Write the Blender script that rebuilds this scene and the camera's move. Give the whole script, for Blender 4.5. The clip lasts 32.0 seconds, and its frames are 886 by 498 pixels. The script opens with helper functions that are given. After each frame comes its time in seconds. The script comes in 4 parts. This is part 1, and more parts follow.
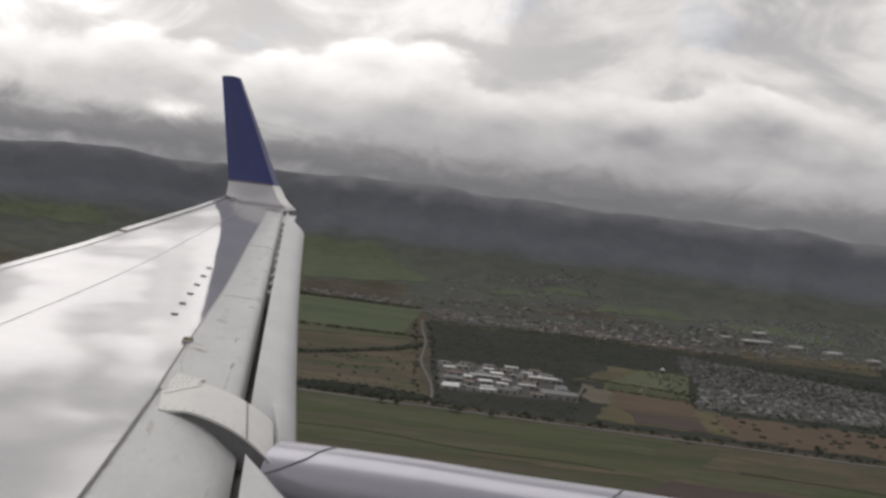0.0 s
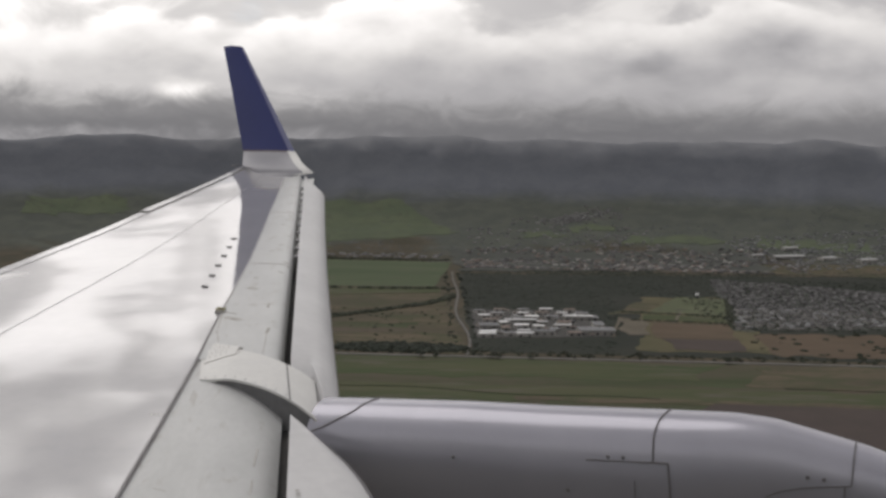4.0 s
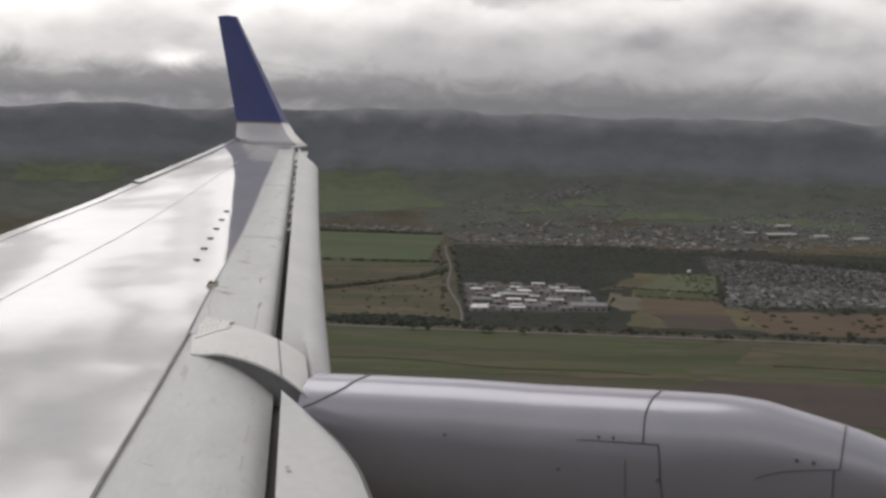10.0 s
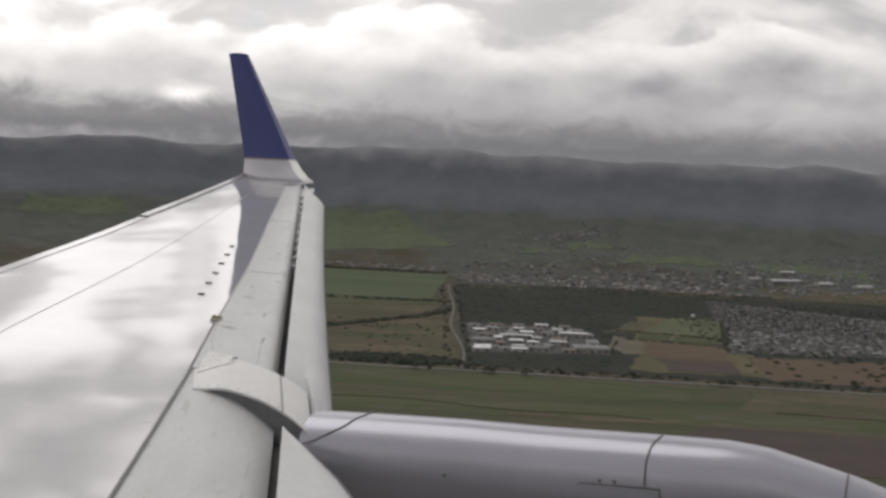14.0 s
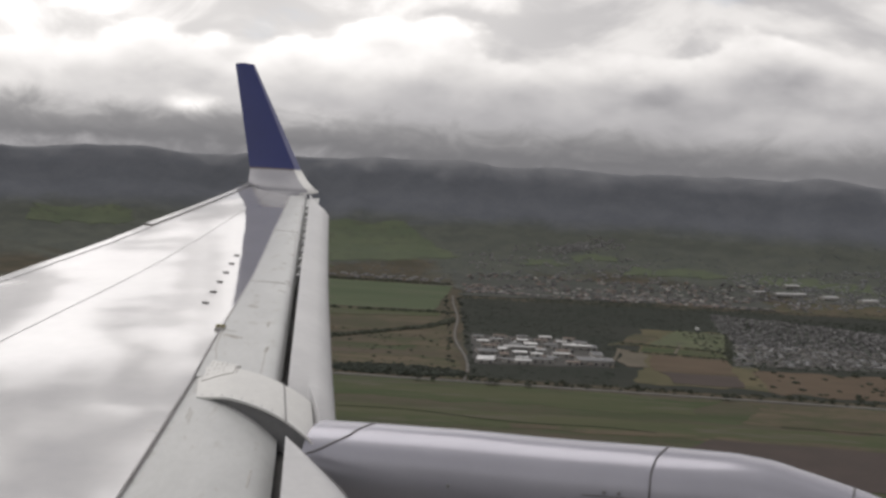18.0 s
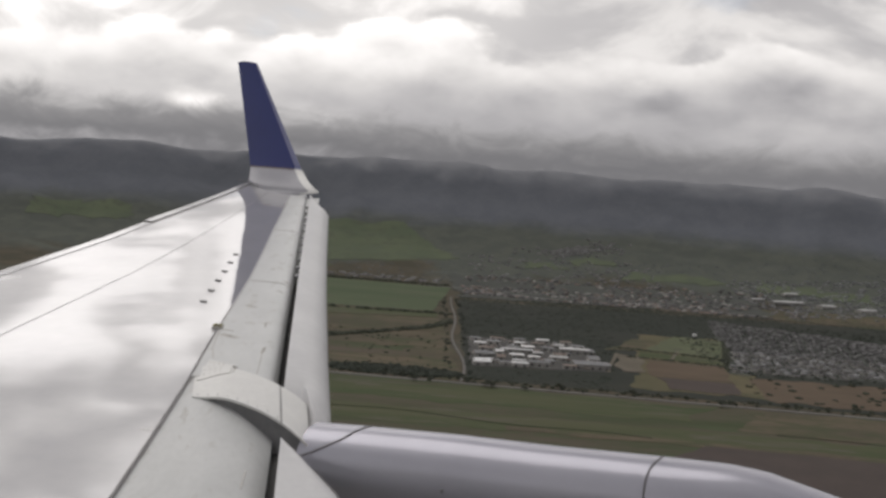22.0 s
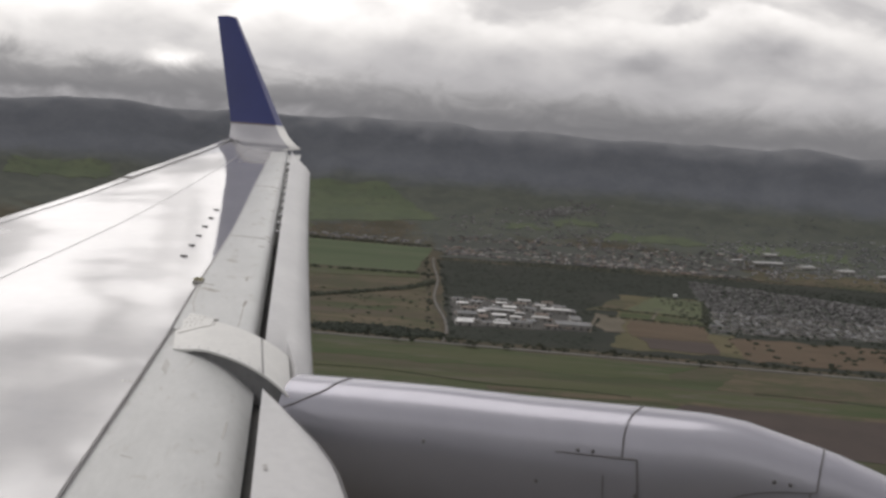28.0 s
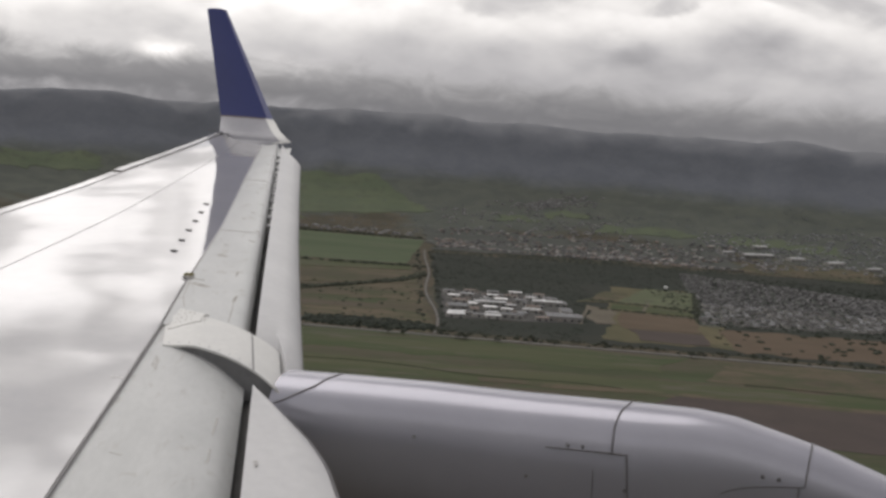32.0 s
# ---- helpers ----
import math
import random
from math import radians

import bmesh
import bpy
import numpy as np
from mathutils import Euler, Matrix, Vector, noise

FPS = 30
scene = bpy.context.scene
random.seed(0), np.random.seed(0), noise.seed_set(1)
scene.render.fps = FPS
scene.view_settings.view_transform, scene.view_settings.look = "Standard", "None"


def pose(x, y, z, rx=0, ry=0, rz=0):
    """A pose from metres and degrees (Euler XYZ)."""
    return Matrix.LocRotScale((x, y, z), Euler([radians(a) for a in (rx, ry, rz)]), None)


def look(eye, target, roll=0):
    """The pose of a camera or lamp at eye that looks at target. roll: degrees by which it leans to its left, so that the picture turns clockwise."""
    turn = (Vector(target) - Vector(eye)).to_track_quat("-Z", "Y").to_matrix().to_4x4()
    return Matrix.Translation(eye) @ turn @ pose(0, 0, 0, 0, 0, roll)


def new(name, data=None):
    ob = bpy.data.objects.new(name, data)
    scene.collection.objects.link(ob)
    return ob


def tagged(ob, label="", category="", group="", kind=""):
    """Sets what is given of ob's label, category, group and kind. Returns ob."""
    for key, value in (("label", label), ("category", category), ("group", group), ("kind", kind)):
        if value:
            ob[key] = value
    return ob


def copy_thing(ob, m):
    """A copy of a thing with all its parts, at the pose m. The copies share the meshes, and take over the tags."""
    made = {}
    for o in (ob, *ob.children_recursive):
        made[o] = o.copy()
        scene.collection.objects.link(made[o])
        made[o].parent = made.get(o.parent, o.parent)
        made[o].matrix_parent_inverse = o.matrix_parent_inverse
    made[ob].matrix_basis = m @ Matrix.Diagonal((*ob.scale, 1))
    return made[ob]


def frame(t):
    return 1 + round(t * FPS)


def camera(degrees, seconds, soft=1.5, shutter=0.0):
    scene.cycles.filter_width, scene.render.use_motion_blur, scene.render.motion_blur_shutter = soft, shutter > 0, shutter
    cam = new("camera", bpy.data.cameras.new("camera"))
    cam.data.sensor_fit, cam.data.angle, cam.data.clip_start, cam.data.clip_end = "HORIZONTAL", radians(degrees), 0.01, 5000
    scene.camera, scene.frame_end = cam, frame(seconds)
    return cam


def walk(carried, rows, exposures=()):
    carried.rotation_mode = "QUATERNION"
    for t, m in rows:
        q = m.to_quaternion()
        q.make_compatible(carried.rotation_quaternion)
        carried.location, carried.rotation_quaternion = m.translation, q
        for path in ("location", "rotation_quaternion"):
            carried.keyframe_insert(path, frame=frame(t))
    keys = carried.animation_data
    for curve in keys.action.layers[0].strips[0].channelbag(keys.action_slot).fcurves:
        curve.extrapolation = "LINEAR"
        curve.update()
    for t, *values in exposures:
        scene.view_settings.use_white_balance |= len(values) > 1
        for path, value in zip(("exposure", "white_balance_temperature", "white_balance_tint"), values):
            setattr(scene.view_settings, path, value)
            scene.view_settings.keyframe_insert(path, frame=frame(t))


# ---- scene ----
EYE = 350.0      # height of the cabin window over the plain, metres
cam = camera(50.0, 32.0, soft=3.0)

# seconds, x, y, z, and the turn in degrees: the camera is held at the window and only sways
PATH = [
    (0.0, -0.011, -0.074, 350.049, 87.746, -7.426, -1.646),
    (0.5, -0.012, -0.073, 350.052, 88.262, -8.292, -1.637),
    (1.0, -0.017, -0.047, 350.036, 87.483, -8.264, -1.901),
    (1.5, -0.015, -0.039, 350.032, 87.675, -8.106, -1.916),
    (2.0, -0.022, -0.047, 350.019, 87.341, -8.313, -2.119),
    (2.5, -0.013, -0.041, 350.008, 86.490, -8.655, -2.482),
    (4.5, 0.001, -0.001, 349.983, 84.361, 0.422, -0.211),
    (5.0, -0.002, 0.017, 349.981, 84.033, -0.018, 0.089),
    (5.5, 0.009, 0.002, 350.008, 83.965, 0.077, 0.377),
    (6.0, 0.000, 0.000, 350.000, 83.687, -0.000, 0.000),
    (6.5, -0.001, 0.003, 349.991, 83.791, -0.573, -0.114),
    (7.0, -0.005, 0.006, 350.006, 84.099, -0.910, -0.153),
    (7.5, 0.003, -0.001, 349.990, 84.188, -1.118, -0.205),
    (8.0, 0.000, 0.002, 349.998, 84.520, -1.441, -0.057),
    (8.5, -0.005, 0.004, 349.992, 83.841, -1.672, -0.687),
    (9.0, -0.013, -0.004, 349.986, 83.082, -1.591, -0.749),
    (9.5, 0.003, 0.001, 349.977, 83.045, -1.752, -0.771),
    (10.0, -0.001, 0.014, 350.009, 83.131, -1.801, -0.900),
    (10.5, -0.010, -0.008, 349.997, 83.987, -2.070, -0.668),
    (11.0, 0.001, -0.007, 350.013, 85.030, -2.303, -0.286),
    (11.5, -0.010, -0.019, 350.003, 85.366, -2.465, -0.179),
    (12.0, 0.007, -0.019, 349.997, 85.384, -2.670, -0.139),
    (12.5, -0.015, -0.018, 350.021, 85.579, -2.654, -0.258),
    (13.0, -0.018, -0.015, 350.011, 85.258, -2.820, -0.647),
    (13.5, -0.005, -0.019, 350.021, 85.746, -3.062, -0.619),
    (14.0, -0.005, -0.013, 350.012, 85.484, -2.967, -0.550),
    (14.5, 0.004, -0.012, 350.010, 85.736, -2.881, -0.434),
    (16.5, -0.000, -0.007, 349.969, 86.010, -3.241, -0.325),
    (17.0, -0.017, -0.010, 349.999, 86.148, -3.519, -0.451),
    (17.5, -0.021, -0.016, 349.989, 86.347, -3.547, -0.388),
    (18.0, -0.009, -0.006, 350.004, 86.143, -3.320, -0.268),
    (18.5, 0.001, -0.001, 349.980, 85.908, -3.202, -0.557),
    (19.0, -0.005, -0.001, 349.972, 85.496, -3.696, -0.642),
    (19.5, -0.021, -0.012, 349.958, 86.406, -4.124, -0.833),
    (20.0, -0.009, -0.013, 349.980, 86.437, -3.935, -0.572),
    (20.5, -0.011, -0.007, 349.971, 85.935, -3.932, -0.647),
    (21.0, -0.011, -0.021, 349.983, 86.788, -4.413, 0.037),
    (21.5, -0.015, -0.024, 349.997, 86.460, -4.707, -0.606),
    (22.0, -0.008, -0.009, 350.026, 86.213, -4.466, -0.244),
    (22.5, 0.001, -0.001, 350.034, 86.519, -4.591, -0.493),
    (23.0, -0.013, -0.009, 349.999, 86.349, -4.702, -1.059),
    (23.5, -0.009, -0.011, 349.948, 85.880, -4.637, -0.901),
    (24.0, -0.005, -0.007, 349.950, 85.718, -4.494, -0.902),
    (24.5, -0.016, -0.013, 349.952, 85.592, -4.638, -0.649),
    (26.5, -0.000, -0.012, 350.005, 86.242, -4.757, -0.635),
    (27.0, 0.005, -0.007, 350.008, 85.837, -4.776, -0.628),
    (27.5, 0.008, -0.001, 349.976, 84.333, -5.020, -0.635),
    (28.0, -0.001, 0.008, 349.972, 83.919, -4.640, -1.298),
    (28.5, 0.009, -0.001, 349.997, 84.102, -4.798, -1.346),
    (29.0, 0.003, -0.004, 349.993, 83.825, -4.806, -1.835),
    (29.5, 0.004, -0.003, 349.999, 83.475, -4.552, -1.704),
    (30.0, 0.011, 0.012, 350.012, 83.893, -4.745, -1.790),
    (30.5, 0.015, 0.011, 349.994, 83.803, -4.617, -1.774),
    (31.0, 0.009, 0.010, 349.984, 83.720, -4.617, -1.788),
    (31.5, 0.004, 0.006, 349.979, 83.619, -4.627, -1.884),
    (32.0, 0.003, 0.009, 349.994, 83.487, -4.642, -1.832),
]
walk(cam, [(t, pose(x, y, z, rx, ry, rz)) for t, x, y, z, rx, ry, rz in PATH], [(0.0, -0.02, 6500, 12.5), (6.0, 0.06, 6500, 12.5), (9.0, 0.12, 6500, 12.5), (13.0, 0.08, 6500, 12.5), (20.0, 0.12, 6500, 12.5), (22.0, 0.06, 6500, 12.5), (24.0, 0.26, 6500, 12.5), (27.0, 0.19, 6500, 12.5), (30.0, 0.13, 6500, 12.5), (32.0, 0.17, 6500, 12.5)])

# ---------------------------------------------------------------- sky and sun
SUN_AZ, SUN_EL = radians(-40), radians(64)


class Nodes:
    """A short way to write node trees."""

    def __init__(self, tree):
        self.tree = tree
        tree.nodes.clear()

    def add(self, kind, **settings):
        node = self.tree.nodes.new(kind)
        for key, value in settings.items():
            if key == "operation":
                node.operation = value
            elif key == "data_type":
                node.data_type = value
            elif key == "blend_type":
                node.blend_type = value
            elif key == "sky_type":
                node.sky_type = value
        return node

    def link(self, a, b):
        self.tree.links.new(a, b)

    def put(self, socket, value):
        if hasattr(value, "is_linked"):
            self.link(value, socket)
        else:
            socket.default_value = value

    def math(self, op, a, b=0.0, clamp=False):
        n = self.add("ShaderNodeMath", operation=op)
        n.use_clamp = clamp
        self.put(n.inputs[0], a)
        self.put(n.inputs[1], b)
        return n.outputs[0]

    def vmath(self, op, a, b=(0, 0, 0)):
        n = self.add("ShaderNodeVectorMath", operation=op)
        self.put(n.inputs[0], a)
        self.put(n.inputs[1], b)
        return n.outputs["Value" if op in ("DOT_PRODUCT", "LENGTH", "DISTANCE") else "Vector"]

    def noise(self, vector, scale, detail=6.0, rough=0.55, distort=0.0):
        n = self.add("ShaderNodeTexNoise")
        self.put(n.inputs["Vector"], vector)
        n.inputs["Scale"].default_value = scale
        n.inputs["Detail"].default_value = detail
        n.inputs["Roughness"].default_value = rough
        n.inputs["Distortion"].default_value = distort
        return n.outputs["Fac"]

    def ramp(self, fac, stops, ease="LINEAR"):
        n = self.add("ShaderNodeValToRGB")
        n.color_ramp.interpolation = ease
        el = n.color_ramp.elements
        while len(el) < len(stops):
            el.new(0.5)
        for e, (p, c) in zip(el, stops):
            e.position = p
            e.color = (*c, 1) if isinstance(c, tuple) else (c, c, c, 1)
        self.put(n.inputs[0], fac)
        return n.outputs[0]

    def mix(self, fac, a, b, blend="MIX"):
        n = self.add("ShaderNodeMix", data_type="RGBA", blend_type=blend)
        self.put(n.inputs[0], fac)
        self.put(n.inputs[6], a if not isinstance(a, tuple) else (*a[:3], 1))
        self.put(n.inputs[7], b if not isinstance(b, tuple) else (*b[:3], 1))
        return n.outputs[2]

    def remap(self, v, a, b, c=0.0, d=1.0):
        n = self.add("ShaderNodeMapRange")
        n.interpolation_type = "SMOOTHSTEP"
        self.put(n.inputs[0], v)
        for i, k in enumerate((a, b, c, d)):
            n.inputs[i + 1].default_value = k
        return n.outputs[0]


world = bpy.data.worlds.new("overcast")
scene.world = world
world.use_nodes = True
w = Nodes(world.node_tree)
coord = w.add("ShaderNodeTexCoord").outputs["Generated"]
split = w.add("ShaderNodeSeparateXYZ")
w.link(coord, split.inputs[0])
dx, dy, dz = split.outputs
sky = w.add("ShaderNodeTexSky", sky_type="NISHITA")
sky.sun_disc = False
sky.sun_elevation, sky.sun_rotation = SUN_EL, SUN_AZ
blue = w.mix(1.0, sky.outputs[0], (0.11, 0.11, 0.11), "MULTIPLY")
# two layers: cumulus with pale tops over a dark base, and a grey veil behind and above it
flat = w.vmath("MULTIPLY", coord, (1.0, 1.0, 1.9))
n_big = w.noise(flat, 3.6, 2.0, 0.5, 0.2)
n_mid = w.noise(flat, 9.0, 6.0, 0.5, 0.3)


def puffs(vector):
    """Heaped cloud forms, 0 to 1."""
    v = w.add("ShaderNodeTexVoronoi")
    v.feature = "SMOOTH_F1"
    w.link(vector, v.inputs["Vector"])
    for key, value in (("Scale", 7.0), ("Detail", 5.0), ("Roughness", 0.45), ("Smoothness", 1.0)):
        v.inputs[key].default_value = value
    return w.math("ADD", w.math("MULTIPLY", w.math("SUBTRACT", 1.0, v.outputs["Distance"]), 0.55), w.math("MULTIPLY", w.noise(vector, 6.5, 8.0, 0.52, 0.2), 0.6))


heap = puffs(flat)
relief = w.math("SUBTRACT", heap, puffs(w.vmath("ADD", flat, (-0.012, 0.0, 0.028))))
wavy = w.math("SUBTRACT", w.math("SUBTRACT", dz, w.math("MULTIPLY", w.math("SUBTRACT", heap, 0.62), 0.10)), w.math("MULTIPLY", w.math("SUBTRACT", n_big, 0.5), 0.16))
front = w.remap(wavy, 0.154, 0.167, 1.0, 0.0)
base = w.math("SUBTRACT", dz, w.math("MULTIPLY", w.math("SUBTRACT", n_mid, 0.5), 0.016))
deck = w.ramp(base, [(0.0, 0.19), (0.022, 0.255), (0.036, 0.345), (0.055, 0.435), (0.080, 0.51), (0.12, 0.59), (0.19, 0.74), (1.0, 0.74)])
deck = w.math("MULTIPLY", deck, w.math("ADD", 1.0, w.math("MULTIPLY", relief, w.remap(dz, 0.03, 0.13, 0.22, 1.8))))
deck = w.math("ADD", deck, w.remap(wavy, 0.110, 0.156, 0.0, 0.24))
patchy = w.noise(flat, 7.0, 7.0, 0.52, 0.5)
veil = w.math("ADD", w.remap(patchy, 0.38, 0.62, 0.57, 0.87), w.math("MULTIPLY", w.remap(patchy, 0.46, 0.62, -0.06, 0.16), w.remap(dz, 0.18, 0.34)))
lum = w.math("ADD", w.math("MULTIPLY", deck, front), w.math("MULTIPLY", veil, w.math("SUBTRACT", 1.0, front)))
lum = w.math("MULTIPLY", lum, w.remap(n_big, 0.34, 0.66, 0.90, 1.10))
lum = w.math("MULTIPLY", lum, w.remap(dx, -0.5, 0.35, 1.30, 0.86))
lum = w.math("MULTIPLY", lum, w.remap(dz, 0.30, 0.66, 1.0, 0.70))
lum = w.math("MULTIPLY", lum, w.remap(dy, -0.5, 0.2, 0.78, 1.0))
# thin bright cloud on the sun's side
THIN = (math.sin(radians(-32)) * math.cos(radians(24)), math.cos(radians(-32)) * math.cos(radians(24)), math.sin(radians(24)))
glow = w.math("POWER", w.math("MAXIMUM", w.vmath("DOT_PRODUCT", coord, THIN), 0.0), 18.0)
lum = w.math("ADD", lum, w.math("MULTIPLY", glow, w.remap(patchy, 0.42, 0.60, 0.02, 0.27)))
# a bright break low over the ridge
gap_at = Vector((math.sin(radians(-14.5)), math.cos(radians(-14.5)), 0.066)).normalized()
off = w.vmath("MULTIPLY", w.vmath("SUBTRACT", coord, tuple(gap_at)), (1.0, 1.0, 2.6))
near_gap = w.math("SUBTRACT", w.vmath("LENGTH", off), w.math("MULTIPLY", w.math("SUBTRACT", heap, 0.5), 0.10))
lum = w.math("ADD", lum, w.remap(near_gap, 0.0, 0.05, 0.6, 0.0))
cloud = w.mix(w.remap(lum, 0.12, 0.8), (1.0, 0.99, 1.02), (1.0, 0.98, 0.945))
cloud = w.vmath("SCALE", cloud)
w.link(lum, cloud.node.inputs["Scale"])
hole = w.math("MULTIPLY", w.remap(w.noise(flat, 5.0, 5.0, 0.5), 0.58, 0.66), w.math("SUBTRACT", 1.0, front))
air = w.mix(w.math("MULTIPLY", hole, 0.16), cloud, blue)
below = w.mix(w.remap(dz, -0.03, 0.0), (0.06, 0.06, 0.055), air)
back = w.add("ShaderNodeBackground")
w.link(below, back.inputs[0])
back.inputs[1].default_value = 1.0
w.link(back.outputs[0], w.add("ShaderNodeOutputWorld").inputs[0])

sun = new("sun", bpy.data.lights.new("sun", "SUN"))
sun.data.energy, sun.data.angle, sun.data.color = 0.8, radians(50), (1.0, 0.96, 0.9)
sun.matrix_world = look((0, 0, 0), (-math.sin(SUN_AZ) * math.cos(SUN_EL), -math.cos(SUN_AZ) * math.cos(SUN_EL), -math.sin(SUN_EL)))


# ---------------------------------------------------------------- materials
def surface(name, a, b, rough=0.6, metal=0.0, scale=1.0, fine=12.0, bump=0.0, dirt=None, coat=0.0, island=0.0, gloss_vary=0.16, sway=0.0, local=False, stretch=(1, 1, 1)):
    """A surface that varies between colours a and b at two scales, with fine relief, and dirt patches."""
    m = bpy.data.materials.new(name)
    m.use_nodes = True
    k = Nodes(m.node_tree)
    where = k.add("ShaderNodeTexCoord").outputs["Object"] if local else k.add("ShaderNodeNewGeometry").outputs["Position"]
    if stretch != (1, 1, 1):
        where = k.vmath("MULTIPLY", where, stretch)
    big = k.noise(where, scale, 4.0, 0.6)
    small = k.noise(where, scale * fine, 5.0, 0.6)
    tone = k.math("ADD", k.math("MULTIPLY", big, 0.65), k.math("MULTIPLY", small, 0.35))
    col = k.mix(k.remap(tone, 0.34, 0.66), a, b)
    if island:
        rnd = k.add("ShaderNodeNewGeometry").outputs["Random Per Island"]
        ob = k.add("ShaderNodeObjectInfo").outputs["Random"]
        both = k.math("FRACT", k.math("ADD", rnd, ob))
        col = k.mix(1.0, col, k.ramp(both, [(0.0, 1 - island), (1.0, 1 + island)]), "MULTIPLY")
    if dirt:
        spot = k.remap(k.noise(where, scale * 3.1, 7.0, 0.65, 0.8), dirt[1], dirt[1] + 0.12)
        col = k.mix(k.math("MULTIPLY", spot, dirt[2]), col, dirt[0])
    p = k.add("ShaderNodeBsdfPrincipled")
    k.put(p.inputs["Base Color"], col)
    p.inputs["Metallic"].default_value = metal
    if rough >= 0.9:        # earth and leaves hardly shine
        p.inputs["Specular IOR Level"].default_value = 0.12
    k.put(p.inputs["Roughness"], k.math("ADD", k.math("MULTIPLY", small, gloss_vary), rough - gloss_vary / 2))
    p.inputs["Coat Weight"].default_value = coat
    p.inputs["Coat Roughness"].default_value = 0.12
    if bump:
        bn = k.add("ShaderNodeBump")
        bn.inputs["Strength"].default_value = 0.6
        bn.inputs["Distance"].default_value = bump
        k.put(bn.inputs["Height"], k.noise(where, sway, 1.5, 0.5) if sway else small)
        k.link(bn.outputs[0], p.inputs["Normal"])
    k.link(p.outputs[0], k.add("ShaderNodeOutputMaterial").inputs[0])
    return m


M = {}
M["skin"] = surface("grey_gloss_skin", (0.555, 0.552, 0.562), (0.61, 0.605, 0.612), 0.06, 0.47, 0.9, 9.0, 0.0, gloss_vary=0.03, local=True)
M["white"] = surface("white_wing_paint", (0.490, 0.500, 0.497), (0.575, 0.583, 0.580), 0.36, 0.0, 1.5, 12.0, 0.0002, dirt=((0.385, 0.372, 0.345), 0.55, 0.5), local=True, stretch=(1.8, 0.7, 1))
M["cap"] = surface("white_cap_paint", (0.627, 0.627, 0.612), (0.711, 0.711, 0.690), 0.38, 0.0, 1.6, 16.0, 0.0004, dirt=((0.470, 0.449, 0.418), 0.66, 0.4), local=True)
M["aileron"] = surface("pale_aileron_paint", (0.488, 0.488, 0.498), (0.583, 0.583, 0.588), 0.38, 0.0, 0.8, 18.0, 0.0004, dirt=((0.445, 0.435, 0.413), 0.64, 0.35), local=True)
M["fairing"] = surface("grey_fairing_paint", (0.38, 0.378, 0.43), (0.42, 0.418, 0.47), 0.24, 0.42, 0.5, 5.0, gloss_vary=0.03, dirt=((0.34, 0.33, 0.35), 0.66, 0.12), local=True)
M["blue"] = surface("dark_blue_paint", (0.023, 0.033, 0.145), (0.028, 0.039, 0.165), 0.42, 0.0, 1.2, 12.0, local=True)
M["blue_edge"] = surface("pale_blue_edge", (0.17, 0.18, 0.31), (0.21, 0.22, 0.35), 0.35, 0.0, 1.2, 12.0, local=True)
M["satin"] = surface("pale_satin_root", (0.27, 0.27, 0.295), (0.31, 0.31, 0.335), 0.45, 0.10, 1.4, 9.0, gloss_vary=0.06, local=True)
M["stripe"] = surface("brown_stripe", (0.085, 0.062, 0.068), (0.105, 0.078, 0.082), 0.45, 0.0, 1.2, 12.0, local=True)
M["gap"] = surface("gap_shade", (0.03, 0.03, 0.032), (0.06, 0.058, 0.055), 0.7, 0.0, 4.0, 9.0, local=True)
M["seam"] = surface("dark_sealant", (0.10, 0.097, 0.10), (0.16, 0.155, 0.16), 0.6, 0.0, 5.0, 9.0, local=True)
M["pale_seam"] = surface("grey_sealant", (0.36, 0.36, 0.37), (0.46, 0.46, 0.46), 0.5, 0.0, 5.0, 9.0, local=True)
M["line"] = surface("grey_line", (0.17, 0.165, 0.17), (0.24, 0.235, 0.24), 0.6, 0.0, 5.0, 9.0, local=True)
M["web"] = surface("recess_shade", (0.16, 0.16, 0.165), (0.22, 0.22, 0.225), 0.7, 0.0, 3.0, 9.0, local=True)
M["skin_line"] = surface("skin_joint", (0.52, 0.515, 0.515), (0.60, 0.592, 0.59), 0.16, 0.55, 5.0, 9.0, local=True)
M["stain"] = surface("grey_brown_stain", (0.27, 0.255, 0.235), (0.40, 0.385, 0.36), 0.6, 0.0, 9.0, 7.0, local=True)
M["faint"] = surface("faint_stain", (0.40, 0.39, 0.37), (0.48, 0.47, 0.45), 0.6, 0.0, 9.0, 7.0, local=True)
M["brass"] = surface("brass_fitting", (0.20, 0.18, 0.08), (0.30, 0.27, 0.13), 0.5, 0.4, 20.0, 5.0, local=True)

# several land colours below carry extra blue to stand for haze
M["plain"] = surface("plain_scrub", (0.092, 0.087, 0.053), (0.131, 0.112, 0.070), 0.95, 0, 0.004, 14.0, dirt=((0.062, 0.069, 0.039), 0.52, 0.7))
M["grass"] = surface("field_grass", (0.048, 0.064, 0.031), (0.097, 0.078, 0.063), 0.95, 0, 0.0045, 22.0, dirt=((0.063, 0.082, 0.043), 0.50, 0.8), stretch=(0.30, 1.8, 1))
M["green"] = surface("bright_green_field", (0.068, 0.090, 0.052), (0.093, 0.111, 0.068), 0.95, 0, 0.005, 22.0, stretch=(0.4, 1.6, 1), dirt=((0.099, 0.093, 0.072), 0.56, 0.6))
M["meadow"] = surface("bright_meadow", (0.080, 0.095, 0.056), (0.118, 0.127, 0.079), 0.95, 0, 0.012, 14.0, dirt=((0.083, 0.082, 0.065), 0.52, 0.7))
